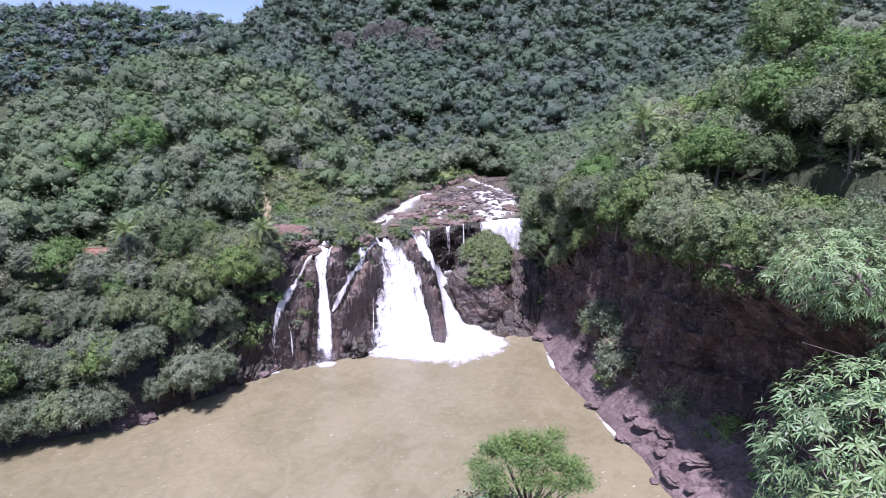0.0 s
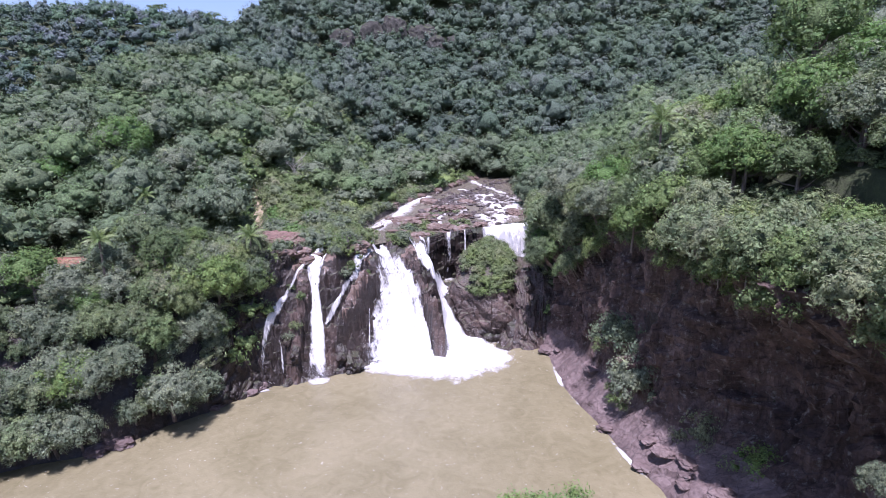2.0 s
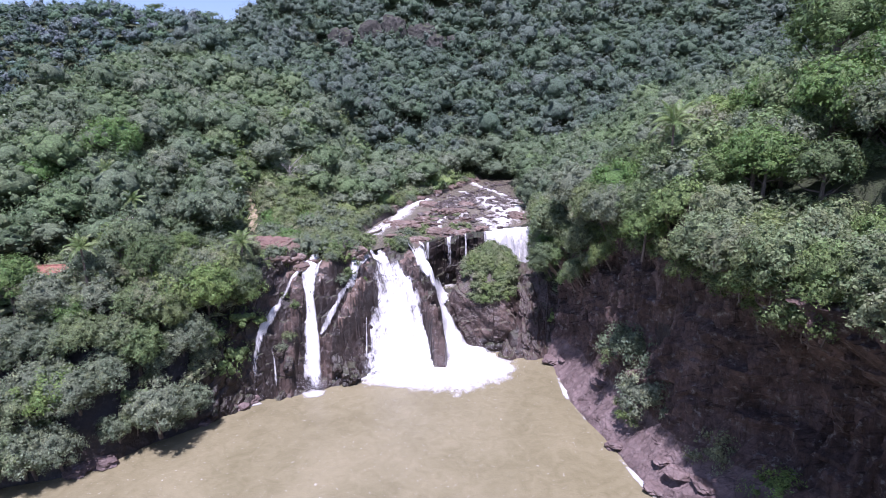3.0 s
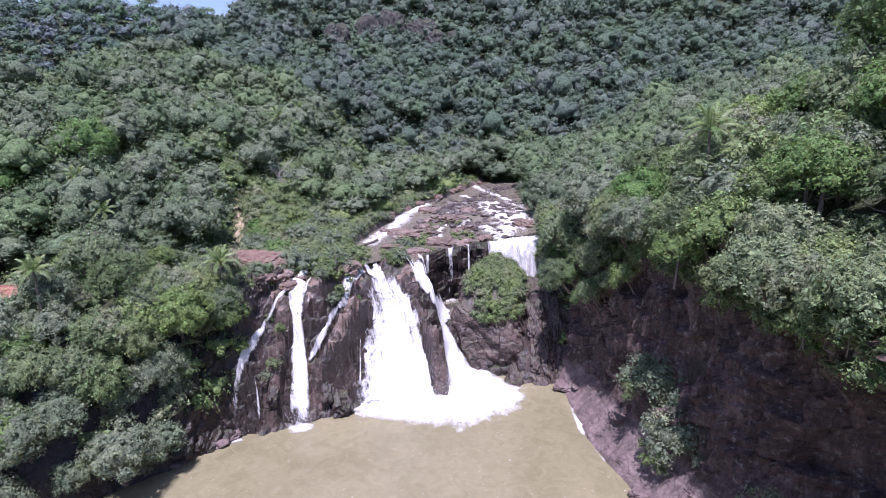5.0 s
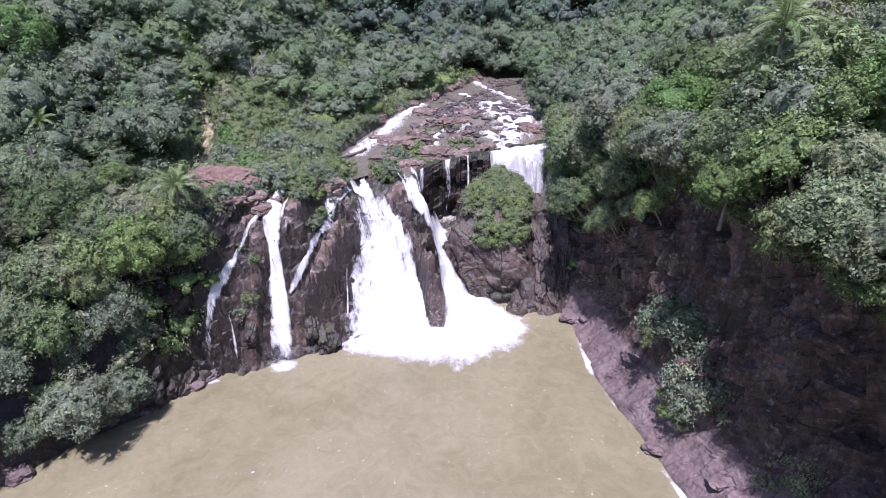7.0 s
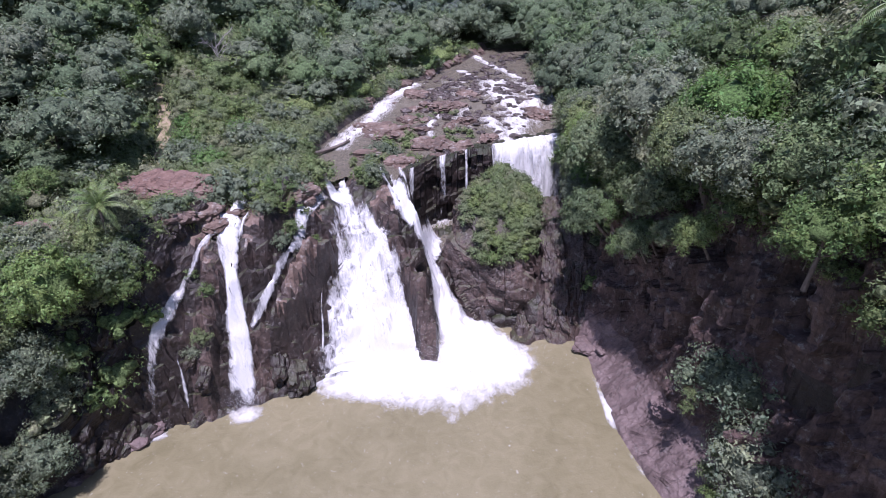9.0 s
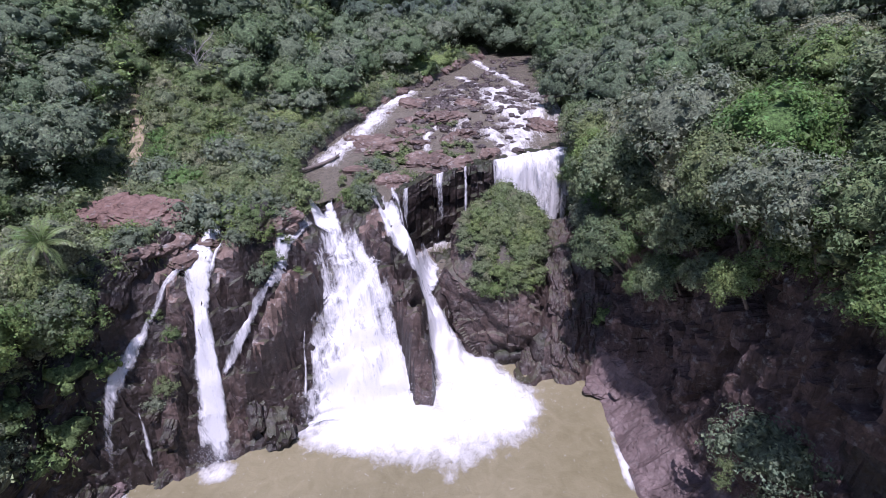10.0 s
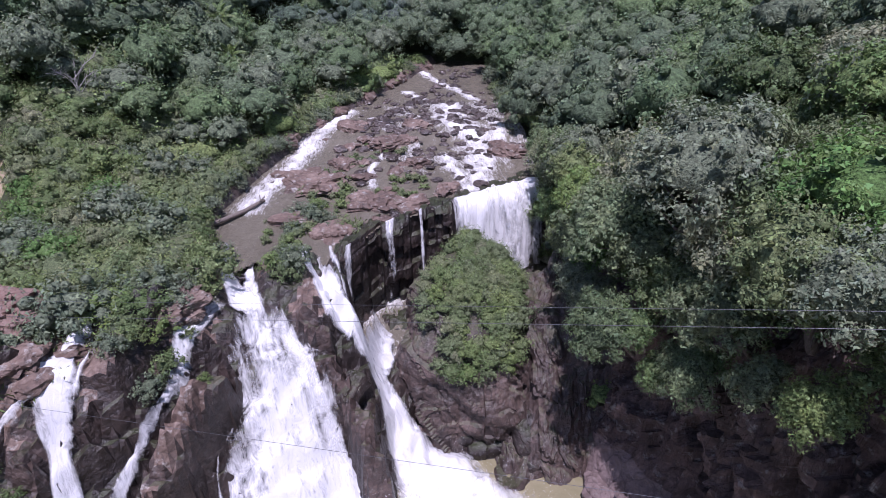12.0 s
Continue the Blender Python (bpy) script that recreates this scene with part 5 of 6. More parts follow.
def scattered(name, places, protos, label, mat, low, high, category="forest", sink=0.0, zs=None):
    """Many plants that nobody could count, as one object."""
    vs, fs, ts, ms, base = [], [], [], [], 0
    r = np.random.default_rng(len(places))
    xy = np.array(places)
    zs = land(xy[:, 0], xy[:, 1], False) - sink if zs is None else zs
    for (x, y), z in zip(places, zs):
        v, f, inner = protos[r.integers(len(protos))]
        a, s = r.uniform(0, 6.28), r.uniform(low, high)
        c, sn = math.cos(a) * s, math.sin(a) * s
        w = np.empty_like(v)
        w[:, 0], w[:, 1], w[:, 2] = x + v[:, 0] * c - v[:, 1] * sn, y + v[:, 0] * sn + v[:, 1] * c, z + v[:, 2] * s * r.uniform(0.75, 1.3)
        vs.append(w)
        fs.append(f + base)
        ms.append(inner)
        ts.append(np.full(len(v), np.clip(0.5 + 1.1 * fbm(np.array(x / 14.0), np.array(y / 14.0), 5.0) + r.normal() * 0.2, 0, 1), np.float32))
        base += len(v)
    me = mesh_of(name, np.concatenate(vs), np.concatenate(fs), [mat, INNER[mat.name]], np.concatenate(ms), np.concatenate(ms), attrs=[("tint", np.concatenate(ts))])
    return tagged(new(name, me), label, category, kind="stuff")


def far_proto(seed, radius, tall, stem, cards, size, clumps=7):
    r = np.random.default_rng(seed)
    cv, cf, lv, lf = crown_arrays(r, radius, tall, clumps, cards, size, 2, core_scale=0.72)
    v, f = joined([(cv, cf), (lv, lf)])
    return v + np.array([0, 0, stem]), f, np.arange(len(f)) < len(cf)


MIDS = [far_proto(50 + i, 3.2 + 0.3 * i, 5.2 + 0.5 * (i % 3), 2.6, 780, 0.38, 18) for i in range(6)]
FARS = [far_proto(60 + i, 3.1 + 0.3 * i, 5.4 + 0.4 * (i % 3), 2.0, 250, 0.66, 10) for i in range(6)]
RIDGES = [far_proto(70 + i, 3.4, 5.4, 2.4, 130, 0.9, 7) for i in range(4)]
UNDER = [far_proto(80 + i, 1.7, 1.7, 0.0, 190, 0.30, 5) for i in range(4)]
for ix in range(-4, 14):
    for iy in range(4):
        x, y = ix * 3.4 + random.uniform(-1, 1), 187 + iy * 3.4 + random.uniform(-1, 1)
        if not bare(np.array(x), np.array(y)):
            MID_TREES.append((x, y))
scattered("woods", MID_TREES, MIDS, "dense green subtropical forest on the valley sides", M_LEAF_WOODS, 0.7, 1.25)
far_spots, ridge_spots, under_spots = [], [], []
for ix in range(-48, 60):
    for iy in range(0, 21):
        x = ix * 5.2 + random.uniform(-2.2, 2.2)
        y = 194 + iy * 5.0 + random.uniform(-2.2, 2.2)
        if abs(x) < 0.84 * y + 10 and x + 0.31 * y > -52 and not bare(np.array(x), np.array(y)):
            far_spots.append((x, y))
for ix in range(-75, -12):
    for iy in range(0, 17):
        x = ix * 6.3 + random.uniform(-3, 3)
        y = 380 + iy * 8.0 + random.uniform(-3, 3)
        if -0.86 * y < x < -0.24 * y:
            ridge_spots.append((x, y))
for i in range(2900):
    x, y = random.uniform(-70, 60), random.uniform(50, 160)
    if not (-44 < x < -8 and 96 < y < 150) and abs(x) < 0.85 * y + 5 and height(x, y) > 3 and not (y > 105 and river_left(y) - 1.5 < x < shore_x(y) + 0.3) and not (-26 < x < 19.5 and y < float(lip_y(x)) + 3) \
            and abs(x - np.interp(y, [96, 104, 112, 122, 128, 135], [-42, -37.5, -37, -40, -43, -47])) > 1.6 and not (abs(x + 29.5) < 4.5 and abs(y - 99.5) < 2.5) \
            and x > -65 and not (x > 12 and x < float(shore_x(y)) + (18.0 if y < 68 else 7.0) and y < 96) and not (abs(x + 39) < 3.5 and abs(y - 88) < 2.5):
        under_spots.append((x, y))
under_spots = under_spots[:1250]
scattered("hillside_woods", far_spots, FARS, "forest covering the steep hillside behind the falls", M_LEAF_FAR_HAZED, 0.9, 1.45)
scattered("ridge_woods", ridge_spots, RIDGES, "forest on the far ridge under the sky, haze painted into its blue-green leaves", M_LEAF_RIDGE_HAZED, 1.1, 1.7)
scattered("undergrowth", under_spots, UNDER, "tangled green undergrowth between the trees", M_LEAF_UNDER, 0.6, 1.3, "undergrowth", 0.2)

thicket_spots = []
while len(thicket_spots) < 230:
    y = random.uniform(122, 186)
    x = random.uniform(-50, float(river_left(y)) - 2.0)
    if y < 132 and x > -42 or abs(x + 20.5) < 6 and abs(y - 138.5) < 4:
        continue
    thicket_spots.append((x, y))
scattered("thicket", thicket_spots, UNDER, "dense light green thicket at the edge of the woods", M_LEAF_UNDER, 1.1, 2.3, "thicket", 0.2)
# shrubs on the glade, the outcrop, the lip and the cliff
for i in range(44):
    x, y = random.uniform(-42, -14), random.uniform(96, 146)
    if x < float(river_left(y)) - 1.0 and not (abs(x + 29.5) < 4 and abs(y - 99.5) < 2.4) and abs(x - np.interp(y, [96, 104, 112, 122, 128, 135], [-42, -37.5, -37, -40, -43, -47])) > 2:
        shrub(x, y, random.uniform(0.9, 2.0), grey=random.random() < 0.5)
TUFTS = [far_proto(90 + i, 1.0, 0.95 + 0.2 * i, -0.1, 330, 0.17, 7) for i in range(4)]
top_spots, top_z = [], []
while len(top_spots) < 190:
    a, v = random.uniform(0, 6.283), random.uniform(0.56, 0.97) ** 0.9
    x, y, z = (float(q) for q in outcrop_at(np.array(a), np.array(v)))
    if v < 0.62 and math.sin(a) > -0.3 or v < 0.70 and math.cos(a) < -0.55:
        continue
    top_spots.append((x, y))
    top_z.append(z - 0.25)
scattered("outcrop_scrub", top_spots, TUFTS, "grassy yellow-green scrub over the top of the rock outcrop", M_LEAF_SCRUB, 0.6, 1.25, "scrub", zs=top_z)
tuft_spots = [(random.gauss(cx0, 1.3), random.gauss(cy0, 1.0)) for cx0, cy0 in ((-8.5, 118.5), (-6.5, 120.0), (-9.0, 115.5), (-4.0, 122.0), (-7.5, 125.0), (-6.0, 130.0), (-2.5, 124.5), (2.5, 122.5), (1.0, 138.0), (4.0, 128.0), (-3.0, 135.0), (-9.0, 112.5)) for _ in range(9)]
scattered("river_tufts", tuft_spots, TUFTS, "grey-green grass tufts between the river slabs", M_LEAF_SCRUB, 0.3, 0.75, "scrub", zs=[max(float(river_z(y)) - 0.05, height(x, y)) for x, y in tuft_spots])
glade_spots, glade_z = [], []
while len(glade_spots) < 760:
    x, y = random.uniform(-46, -8), random.uniform(95, 152)
    if x > float(river_left(y)) - 0.7 or y < float(lip_y(x)) + (3.2 if x < -15 else 1.5) or (abs(x + 29.5) < 4.2 and abs(y - 99.3) < 2.4) or abs(x + 20.5) < 5.5 and abs(y - 138.5) < 3.2 \
            or abs(x - np.interp(y, [96, 104, 112, 122, 128, 135], [-42, -37.5, -37, -40, -43, -47]) - 0.5) < 2.0:
        continue
    glade_spots.append((x, y))
    glade_z.append(height(x, y) - 0.25)
scattered("glade_scrub", glade_spots, TUFTS, "soft grey-green scrub and tall grass on the river bank", M_LEAF_SCRUB, 0.55, 2.1, "scrub", zs=glade_z)
plant("shrub", Kind(47, 1.4, 0.9, 0.0, 420, 0.26, M_LEAF_BRIGHT, 7, limbs=2), 6.2, 101.2, 1.0, "bright green leafy shrub on the rock face", "shrub", "shrubs round the falls", 8.8)
for x, y, s, g in ((-18.6, 98.6, 0.9, False), (-17.8, 100.2, 1.0, False), (-18.9, 96.6, 0.8, True), (-19.6, 99.4, 0.7, True), (-24.2, 98.5, 1.1, True), (-26.0, 96.8, 1.2, True), (-28.5, 95.5, 1.2, False),
                   (-23.6, 86.2, 0.6, False), (-24.3, 87.2, 0.55, False), (-15.0, 99.8, 0.45, False), (-8.6, 109.0, 0.8, False), (-7.4, 108.4, 0.7, True), (-9.0, 116.0, 0.9, True),
                   (-16.8, 99.4, 1.0, False), (-16.2, 101.6, 1.1, True), (-17.6, 102.6, 1.2, True), (-19.2, 103.2, 1.2, True), (-18.0, 97.4, 0.9, False), (-17.2, 96.0, 0.8, True), (-21.4, 102.6, 1.2, True), (-23.2, 101.4, 1.3, False),
                   (-25.6, 99.6, 1.2, True), (-14.6, 104.0, 0.8, False), (-15.4, 105.4, 0.9, True), (-9.8, 107.0, 0.8, False), (-8.4, 106.6, 0.9, False), (-7.8, 107.4, 0.9, True), (-10.4, 110.6, 0.8, True), (-9.0, 112.2, 1.0, True),
                   (-8.6, 119.8, 1.2, True), (-7.2, 121.0, 1.0, False), (-4.4, 123.4, 0.9, False), (-3.4, 115.6, 0.8, False), (-5.6, 117.0, 0.8, True), (-23.0, 88.4, 0.7, False), (-25.0, 90.0, 0.6, False), (-24.6, 86.0, 0.7, True),
                   (-26.8, 92.4, 1.0, True), (-28.6, 90.4, 1.1, False), (-30.2, 88.6, 1.2, True), (-13.4, 96.6, 0.4, False),
                   (-7.0, 118.0, 0.9, True), (-4.5, 119.0, 0.7, False), (-2.0, 121.0, 0.6, False), (-10, 120.5, 0.8, True), (0.5, 124.0, 0.6, False)):
    shrub(x, y, s, grey=g)
for i in range(46):
    y = random.uniform(48, 122)
    up = random.choice((0.85, 0.92, 0.97)) if y < 96 else random.uniform(0.3, 1.0)
    x = float(shore_x(y)) + (5.3 if y < 92 else 2.0)
    z = 4.0 + (21.6 if y < 86 else 19.0) * up
    shrub(x, y, random.uniform(0.6, 1.15), z=z, label="shrub clinging to the cliff face")

for i in range(30):
    y = random.uniform(30, 96)
    shrub(float(shore_x(y)) + random.uniform(3.4 if y < 64 else 5.2, 8.5), y, random.uniform(0.8, 1.5), z=23.6 + random.uniform(0, 1.0) + (1.6 if y < 84 else -0.8), grey=random.random() < 0.4, label="bushy shrub on the rim of the cliff")
for i in range(70):
    y = random.uniform(112, 186)
    left = random.random() < 0.65
    x = float(river_left(y)) - random.uniform(0.2, 3.0) if left else float(shore_x(y)) + random.uniform(-0.6, 1.2)
    if y > float(lip_y(x)) + 1:
        shrub(x, y, random.uniform(0.6, 1.3), z=float(river_z(y)) + 0.2, grey=random.random() < 0.5, label="green shrub on the river bank")
for i in range(44):
    y = random.uniform(110, 152)
    x = float(river_left(y)) + random.uniform(-1.6, 0.7)
    shrub(x, y, random.uniform(0.5, 1.0), z=max(height(x, y), float(river_z(y))) - 0.2, grey=random.random() < 0.5, label="green shrub on the river bank")
for x, y, z, k in ((20.9, 75.8, 9.6, 0.5), (20.6, 75.2, 8.8, 0.4), (22.2, 72.6, 4.2, 0.6), (22.0, 71.2, 3.4, 0.55), (22.9, 73.0, 6.2, 0.5), (22.8, 69.8, 3.0, 0.5), (23.2, 70.8, 4.0, 0.45)):
    shrub(x, y, k, z=z, label="yellow-green shrub on a ledge at the cliff foot")
BRIGHT_SHRUB = Kind(48, 1.6, 1.5, 0.1, 800, 0.21, M_LEAF_BRIGHT, 12, limbs=3, core_scale=0.5)
for i in range(26):
    x, y = random.uniform(-46, -27), random.uniform(97, 122)
    if abs(x + 29.5) < 4.2 and abs(y - 99.3) < 2.4 or abs(x - np.interp(y, [96, 104, 112, 122], [-42, -37.5, -37, -40])) < 2.4:
        continue
    plant("shrub", BRIGHT_SHRUB, x, y, random.uniform(0.8, 1.5), "fresh green ferny shrub on the glade", "shrub", "shrubs round the falls")
# bare rock on the hillside
for i, (x, y, z, sx, sz) in enumerate(((-42, 248, 70, 5, 6), (-30, 251, 72, 6, 7), (-20, 252, 74, 5, 8), (-9, 253, 72, 6, 6), (-3, 249, 68, 4, 5), (6, 252, 70, 4, 4))):
    rock(120 + i, 4, (sx, 3.0, sz), (x, y, z), 15 * (i % 3 - 1), M_GREYROCK, "dark bare rock face on the wooded hillside", group="rock faces on the hillside", joint=2.2, rough=0.35)

for i in range(34):
    y = random.uniform(22, 66)
    shrub(float(shore_x(y)) + random.uniform(2.2, 3.8), y, random.uniform(0.8, 1.4), z=random.uniform(24.0, 26.5), label="shrub hanging from the overhung rim of the cliff")


# ---- palms ----
def frond_arrays(r, length, leaflets=26, droop=1.0):
    """One arching frond along +x: a rib with two rows of leaflets."""
    t = np.linspace(0, 1, 9)
    rib = np.stack([length * t * (1 - 0.12 * t), 0 * t, length * (0.42 * t - 0.75 * droop * t ** 2.2)], 1)
    parts = [tube(rib, np.linspace(0.045, 0.012, 9), 4)]
    vs = []
    for k in range(leaflets):
        q = 0.12 + 0.88 * k / leaflets
        p = np.array([np.interp(q, t, rib[:, c]) for c in range(3)])
        ahead = np.array([np.interp(min(1, q + 0.05), t, rib[:, c]) for c in range(3)]) - p
        ahead /= np.linalg.norm(ahead) + 1e-9
        reach = length * 0.24 * (1 - 0.55 * abs(2 * q - 0.9))
        for sgn in (-1, 1):
            d = ahead * 0.55 + np.array([0, sgn * 0.8, -0.30 - 0.25 * r.uniform()])
            d /= np.linalg.norm(d)
            w = ahead * 0.055 * length / 2.4
            vs += [p - w, p + d * reach * 0.5 + w * 0.6 + [0, 0, 0.03], p + d * reach + [0, 0, -0.12 * reach], p + d * reach * 0.5 - w * 0.6 + [0, 0, 0.03]]
    v = np.array(vs)
    parts.append((v, np.arange(len(v)).reshape(-1, 4)))
    return joined(parts)


PALM_R = np.random.default_rng(5)
FRONDS = [mesh_of("frond", *frond_arrays(PALM_R, 2.7, droop=d), [M_LEAF_PALM]) for d in (0.55, 0.85, 1.15)]


def palm(x, y, tall, size=1.0, label="feather palm with a pale slender trunk and arching fronds"):
    z = height(x, y) - 0.2
    root = tagged(new("palm_tree"), label, "palm tree", "feather palms")
    root.matrix_world = pose(x, y, z, 0, 0, random.uniform(0, 360))
    pts = [(0.25 * math.sin(2.0 * t), 0.1 * t, tall * t) for t in np.linspace(0, 1, 8)]
    trunk = new("trunk", mesh_of("trunk", *tube(pts, np.linspace(0.19, 0.12, 8), 8), [M_BARK], smooth_shade=True))
    trunk.parent = root
    for i in range(17):
        ob = new("frond", FRONDS[min(2, i // 6)])
        ob.parent = root
        ob.matrix_basis = Matrix.Translation(pts[-1]) @ pose(0, 0, 0, 0, -(62 - 4.6 * i), i * 137.5) @ Matrix.Diagonal((size, size, size, 1))
    return root


for x, y, tall, size in ((-29.6, 86.5, 8.6, 1.05), (-34.0, 83.5, 4.6, 0.75), (-45.5, 76.0, 8.5, 0.9), (-39.4, 152.0, 8.6, 1.3), (-36.0, 157.0, 9.0, 1.3), (-26.0, 166.0, 10.0, 1.3), (-23.0, 158.0, 8.0, 1.2),
                         (26.9, 74.8, 13.6, 1.3), (-58.0, 104.0, 8.0, 1.0), (-61.0, 108.0, 8.0, 1.0), (-47.0, 112.0, 7.0, 0.9), (-52.0, 100.0, 8.0, 0.9)):
    palm(x, y, tall, size)

# ---- trees that stand out ----
plant("tree", Kind(72, 5.4, 7.0, 5.0, 4400, 0.42, M_LEAF_BRIGHT, 34), -64.0, 117.0, 1.0, "broad bright green tree standing out of the forest", "tree", "forest trees")
plant("tree", BRIGHT[0], -72.0, 106.0, 1.0, "bright green rounded tree in the forest", "tree", "forest trees")
plant("tree", GREY[0], -54.5, 118.0, 1.35, "large grey-green tree with a rounded crown", "tree", "forest trees")
plant("tree", GREY[1], -47.0, 108.0, 1.1, "grey-green tree beside the glade", "tree", "forest trees")
plant("tree", BRIGHT[0], -45.5, 122.0, 0.7, "small yellow-green tree beside the path", "tree", "forest trees")
plant("tree", Kind(71, 6.0, 11.0, 8.0, 6500, 0.42, M_LEAF_FRESH, 60), 44.5, 75.0, 1.04, "tall spreading tree towering over the cliff top", "tree", "forest trees", stretch=1.0)
plant("tree", GREY[0], 25.4, 71.6, 1.25, "grey-green tree below a tall palm on the cliff top", "tree", "forest trees", stretch=1.1)
plant("tree", BROAD[2], 43.0, 87.5, 1.15, "dark pointed tree on the cliff top", "tree", "forest trees")
plant("tree", BRIGHT[0], 22.6, 70.0, 0.66, "bright light-green tree at the cliff edge", "tree", "forest trees", z=24.5)
plant("tree", BRIGHT[0], 28.5, 79.0, 0.62, "yellowish-green tree among darker ones on the cliff top", "tree", "forest trees")
plant("tree", Kind(73, 5.4, 8.2, 4.6, 5200, 0.33, M_LEAF_GREY, 60), 21.2, 94.6, 1.0, "large grey-green tree with small leaves above the cliff", "tree", "forest trees", z=21.5, stretch=1.0)
plant("tree", Kind(74, 3.6, 5.4, 4.0, 3800, 0.24, M_LEAF_OLIVE, 38), 23.4, 85.2, 1.0, "olive-green feathery tree leaning out from the cliff top", "tree", "forest trees", z=23.0, tip=(4, -27), stretch=1.0)
plant("tree", BRIGHT[0], 24.2, 86.2, 1.05, "fresh green tree among grey-green ones", "tree", "forest trees", z=25.4, stretch=1.0)
plant("tree", Kind(75, 3.4, 5.6, 4.0, 3200, 0.28, M_LEAF_OLIVE, 34), 20.8, 124.4, 1.1, "light green rounded tree beside the river", "tree", "forest trees", stretch=1.0)
plant("tree", BRIGHT[0], 18.4, 102.6, 0.52, "bright green bush hanging on the rock beside the curtain fall", "tree", "forest trees", z=16.8, tip=(0, -14))
plant("tree", GREY[0], -36.5, 71.5, 1.0, "grey-green bushy tree hanging over the pool", "tree", "forest trees", z=1.6, tip=(14, 8), stretch=0.95)
plant("tree", GREY[1], -47.5, 64.5, 1.0, "grey-green bushy tree at the water's edge", "tree", "forest trees", z=0.4, tip=(16, 0), stretch=0.9)
plant("tree", GREY[0], -53.5, 62.5, 0.9, "grey-green bushy tree at the water's edge", "tree", "forest trees", z=0.4, tip=(16, 0), stretch=0.9)


for x, y, s, sort in ((28.2, 72.6, 1.45, "g"), (30.5, 76.5, 1.5, "b"), (24.6, 76.5, 1.2, "g"), (33.0, 66.0, 1.0, "y"), (36.5, 70.0, 1.1, "b"), (40.0, 67.0, 1.2, "y"), (37.0, 77.0, 1.0, "g"), (34.0, 82.0, 1.05, "y"), (44.0, 66.5, 1.2, "b"), (49.0, 70.0, 1.25, "y"), (31.5, 76.0, 0.9, "y"), (40.5, 83.0, 1.1, "b"),
                      (47.0, 61.0, 1.1, "b"), (41.0, 60.0, 1.0, "g"), (36.0, 61.5, 1.0, "b"), (52.0, 64.0, 1.2, "b"), (29.5, 69.0, 0.9, "b"), (30.0, 62.5, 0.9, "b"), (33.5, 56.0, 1.0, "b"), (38.5, 54.0, 1.1, "b"), (50.0, 61.5, 1.2, "y"), (55.5, 70.0, 1.2, "b"), (46.5, 56.0, 1.2, "y"), (52.5, 75.5, 1.2, "y"), (57.5, 64.0, 1.2, "g"), (48.0, 66.0, 1.0, "g"), (36.0, 50.5, 0.65, "b"), (40.5, 51.0, 0.7, "g"), (44.5, 52.0, 0.7, "b"), (33.0, 48.5, 0.65, "b"), (37.5, 46.5, 0.6, "g"), (42.5, 56.5, 0.75, "b"), (38.5, 57.5, 0.75, "b")):
    tree(x, y, s, sort)


def bare_tree(x, y):
    """A leafless grey tree with a spread of forked twigs."""
    r = np.random.default_rng(33)
    root = tagged(new("tree"), "leafless grey tree with a fan of bare twigs", "tree", "forest trees")
    root.location = (x, y, height(x, y) - 0.2)
    trunk = new("trunk", mesh_of("trunk", *tube([(0, 0, 0), (0.2, 0, 2.0), (0.1, 0.1, 4.2)], [0.17, 0.13, 0.09], 7), [M_TWIG], smooth_shade=True))
    trunk.parent = root
    for k in range(9):
        a = k * 2.4
        start = np.array([0.15, 0.05, 2.2 + 0.24 * k])
        reach = r.uniform(1.8, 3.0)
        tip = start + np.array([math.cos(a) * reach, math.sin(a) * reach, r.uniform(1.2, 2.6)])
        twigs = [tube([start, (start + tip) / 2 + [0, 0, 0.35], tip], [0.07, 0.05, 0.025], 5)]
        for _ in range(7):
            t = r.uniform(0.35, 1.0)
            base = start + (tip - start) * t + np.array([0, 0, 0.35 * (1 - abs(2 * t - 1))])
            twigs.append(tube([base, base + unit(tip - start + r.normal(size=3) * 1.3 + [0, 0, 0.8]) * r.uniform(0.7, 1.5)], [0.03, 0.012], 4))
        limb = new("limb", mesh_of("limb", *joined(twigs), [M_TWIG], smooth_shade=True))
        limb.parent = root


bare_tree(-35.2, 134.0)


def araucaria(x, y, tall):
    """An umbrella pine with a flat top on a bare trunk."""
    r = np.random.default_rng(int(-x))
    root = tagged(new("pine_tree"), "flat-topped umbrella pine on the far ridge", "pine tree", "pines on the ridge")
    root.location = (x, y, float(land(np.array([x]), np.array([y]), False)[0]))
    trunk = new("trunk", mesh_of("trunk", *tube([(0, 0, 0), (0.2, 0, tall * 0.5), (0, 0, tall)], [0.5, 0.4, 0.2], 6), [M_BARK]))
    parts = []
    for k in range(16):
        a, reach = k * 2.4, r.uniform(2.5, 5.5)
        c = np.array([reach * math.cos(a), reach * math.sin(a), tall + r.uniform(-1.5, 0.6)])
        n = 40
        pos = c + r.normal(size=(n, 3)) * np.array([0.9, 0.9, 0.35])
        parts.append(leaf_cards(r, pos, np.tile([0, 0, 1.0], (n, 1)), 1.2))
        tv, tf = tube([(0, 0, tall - 2.5), c], [0.14, 0.05], 4)
        parts.append((tv, tris(tf)))
    crown = new("crown", mesh_of("crown", *joined(parts), [M_LEAF]))
    trunk.parent = crown.parent = root


araucaria(-229, 480, 17)
araucaria(-236, 486, 16)
araucaria(-186, 482, 14)


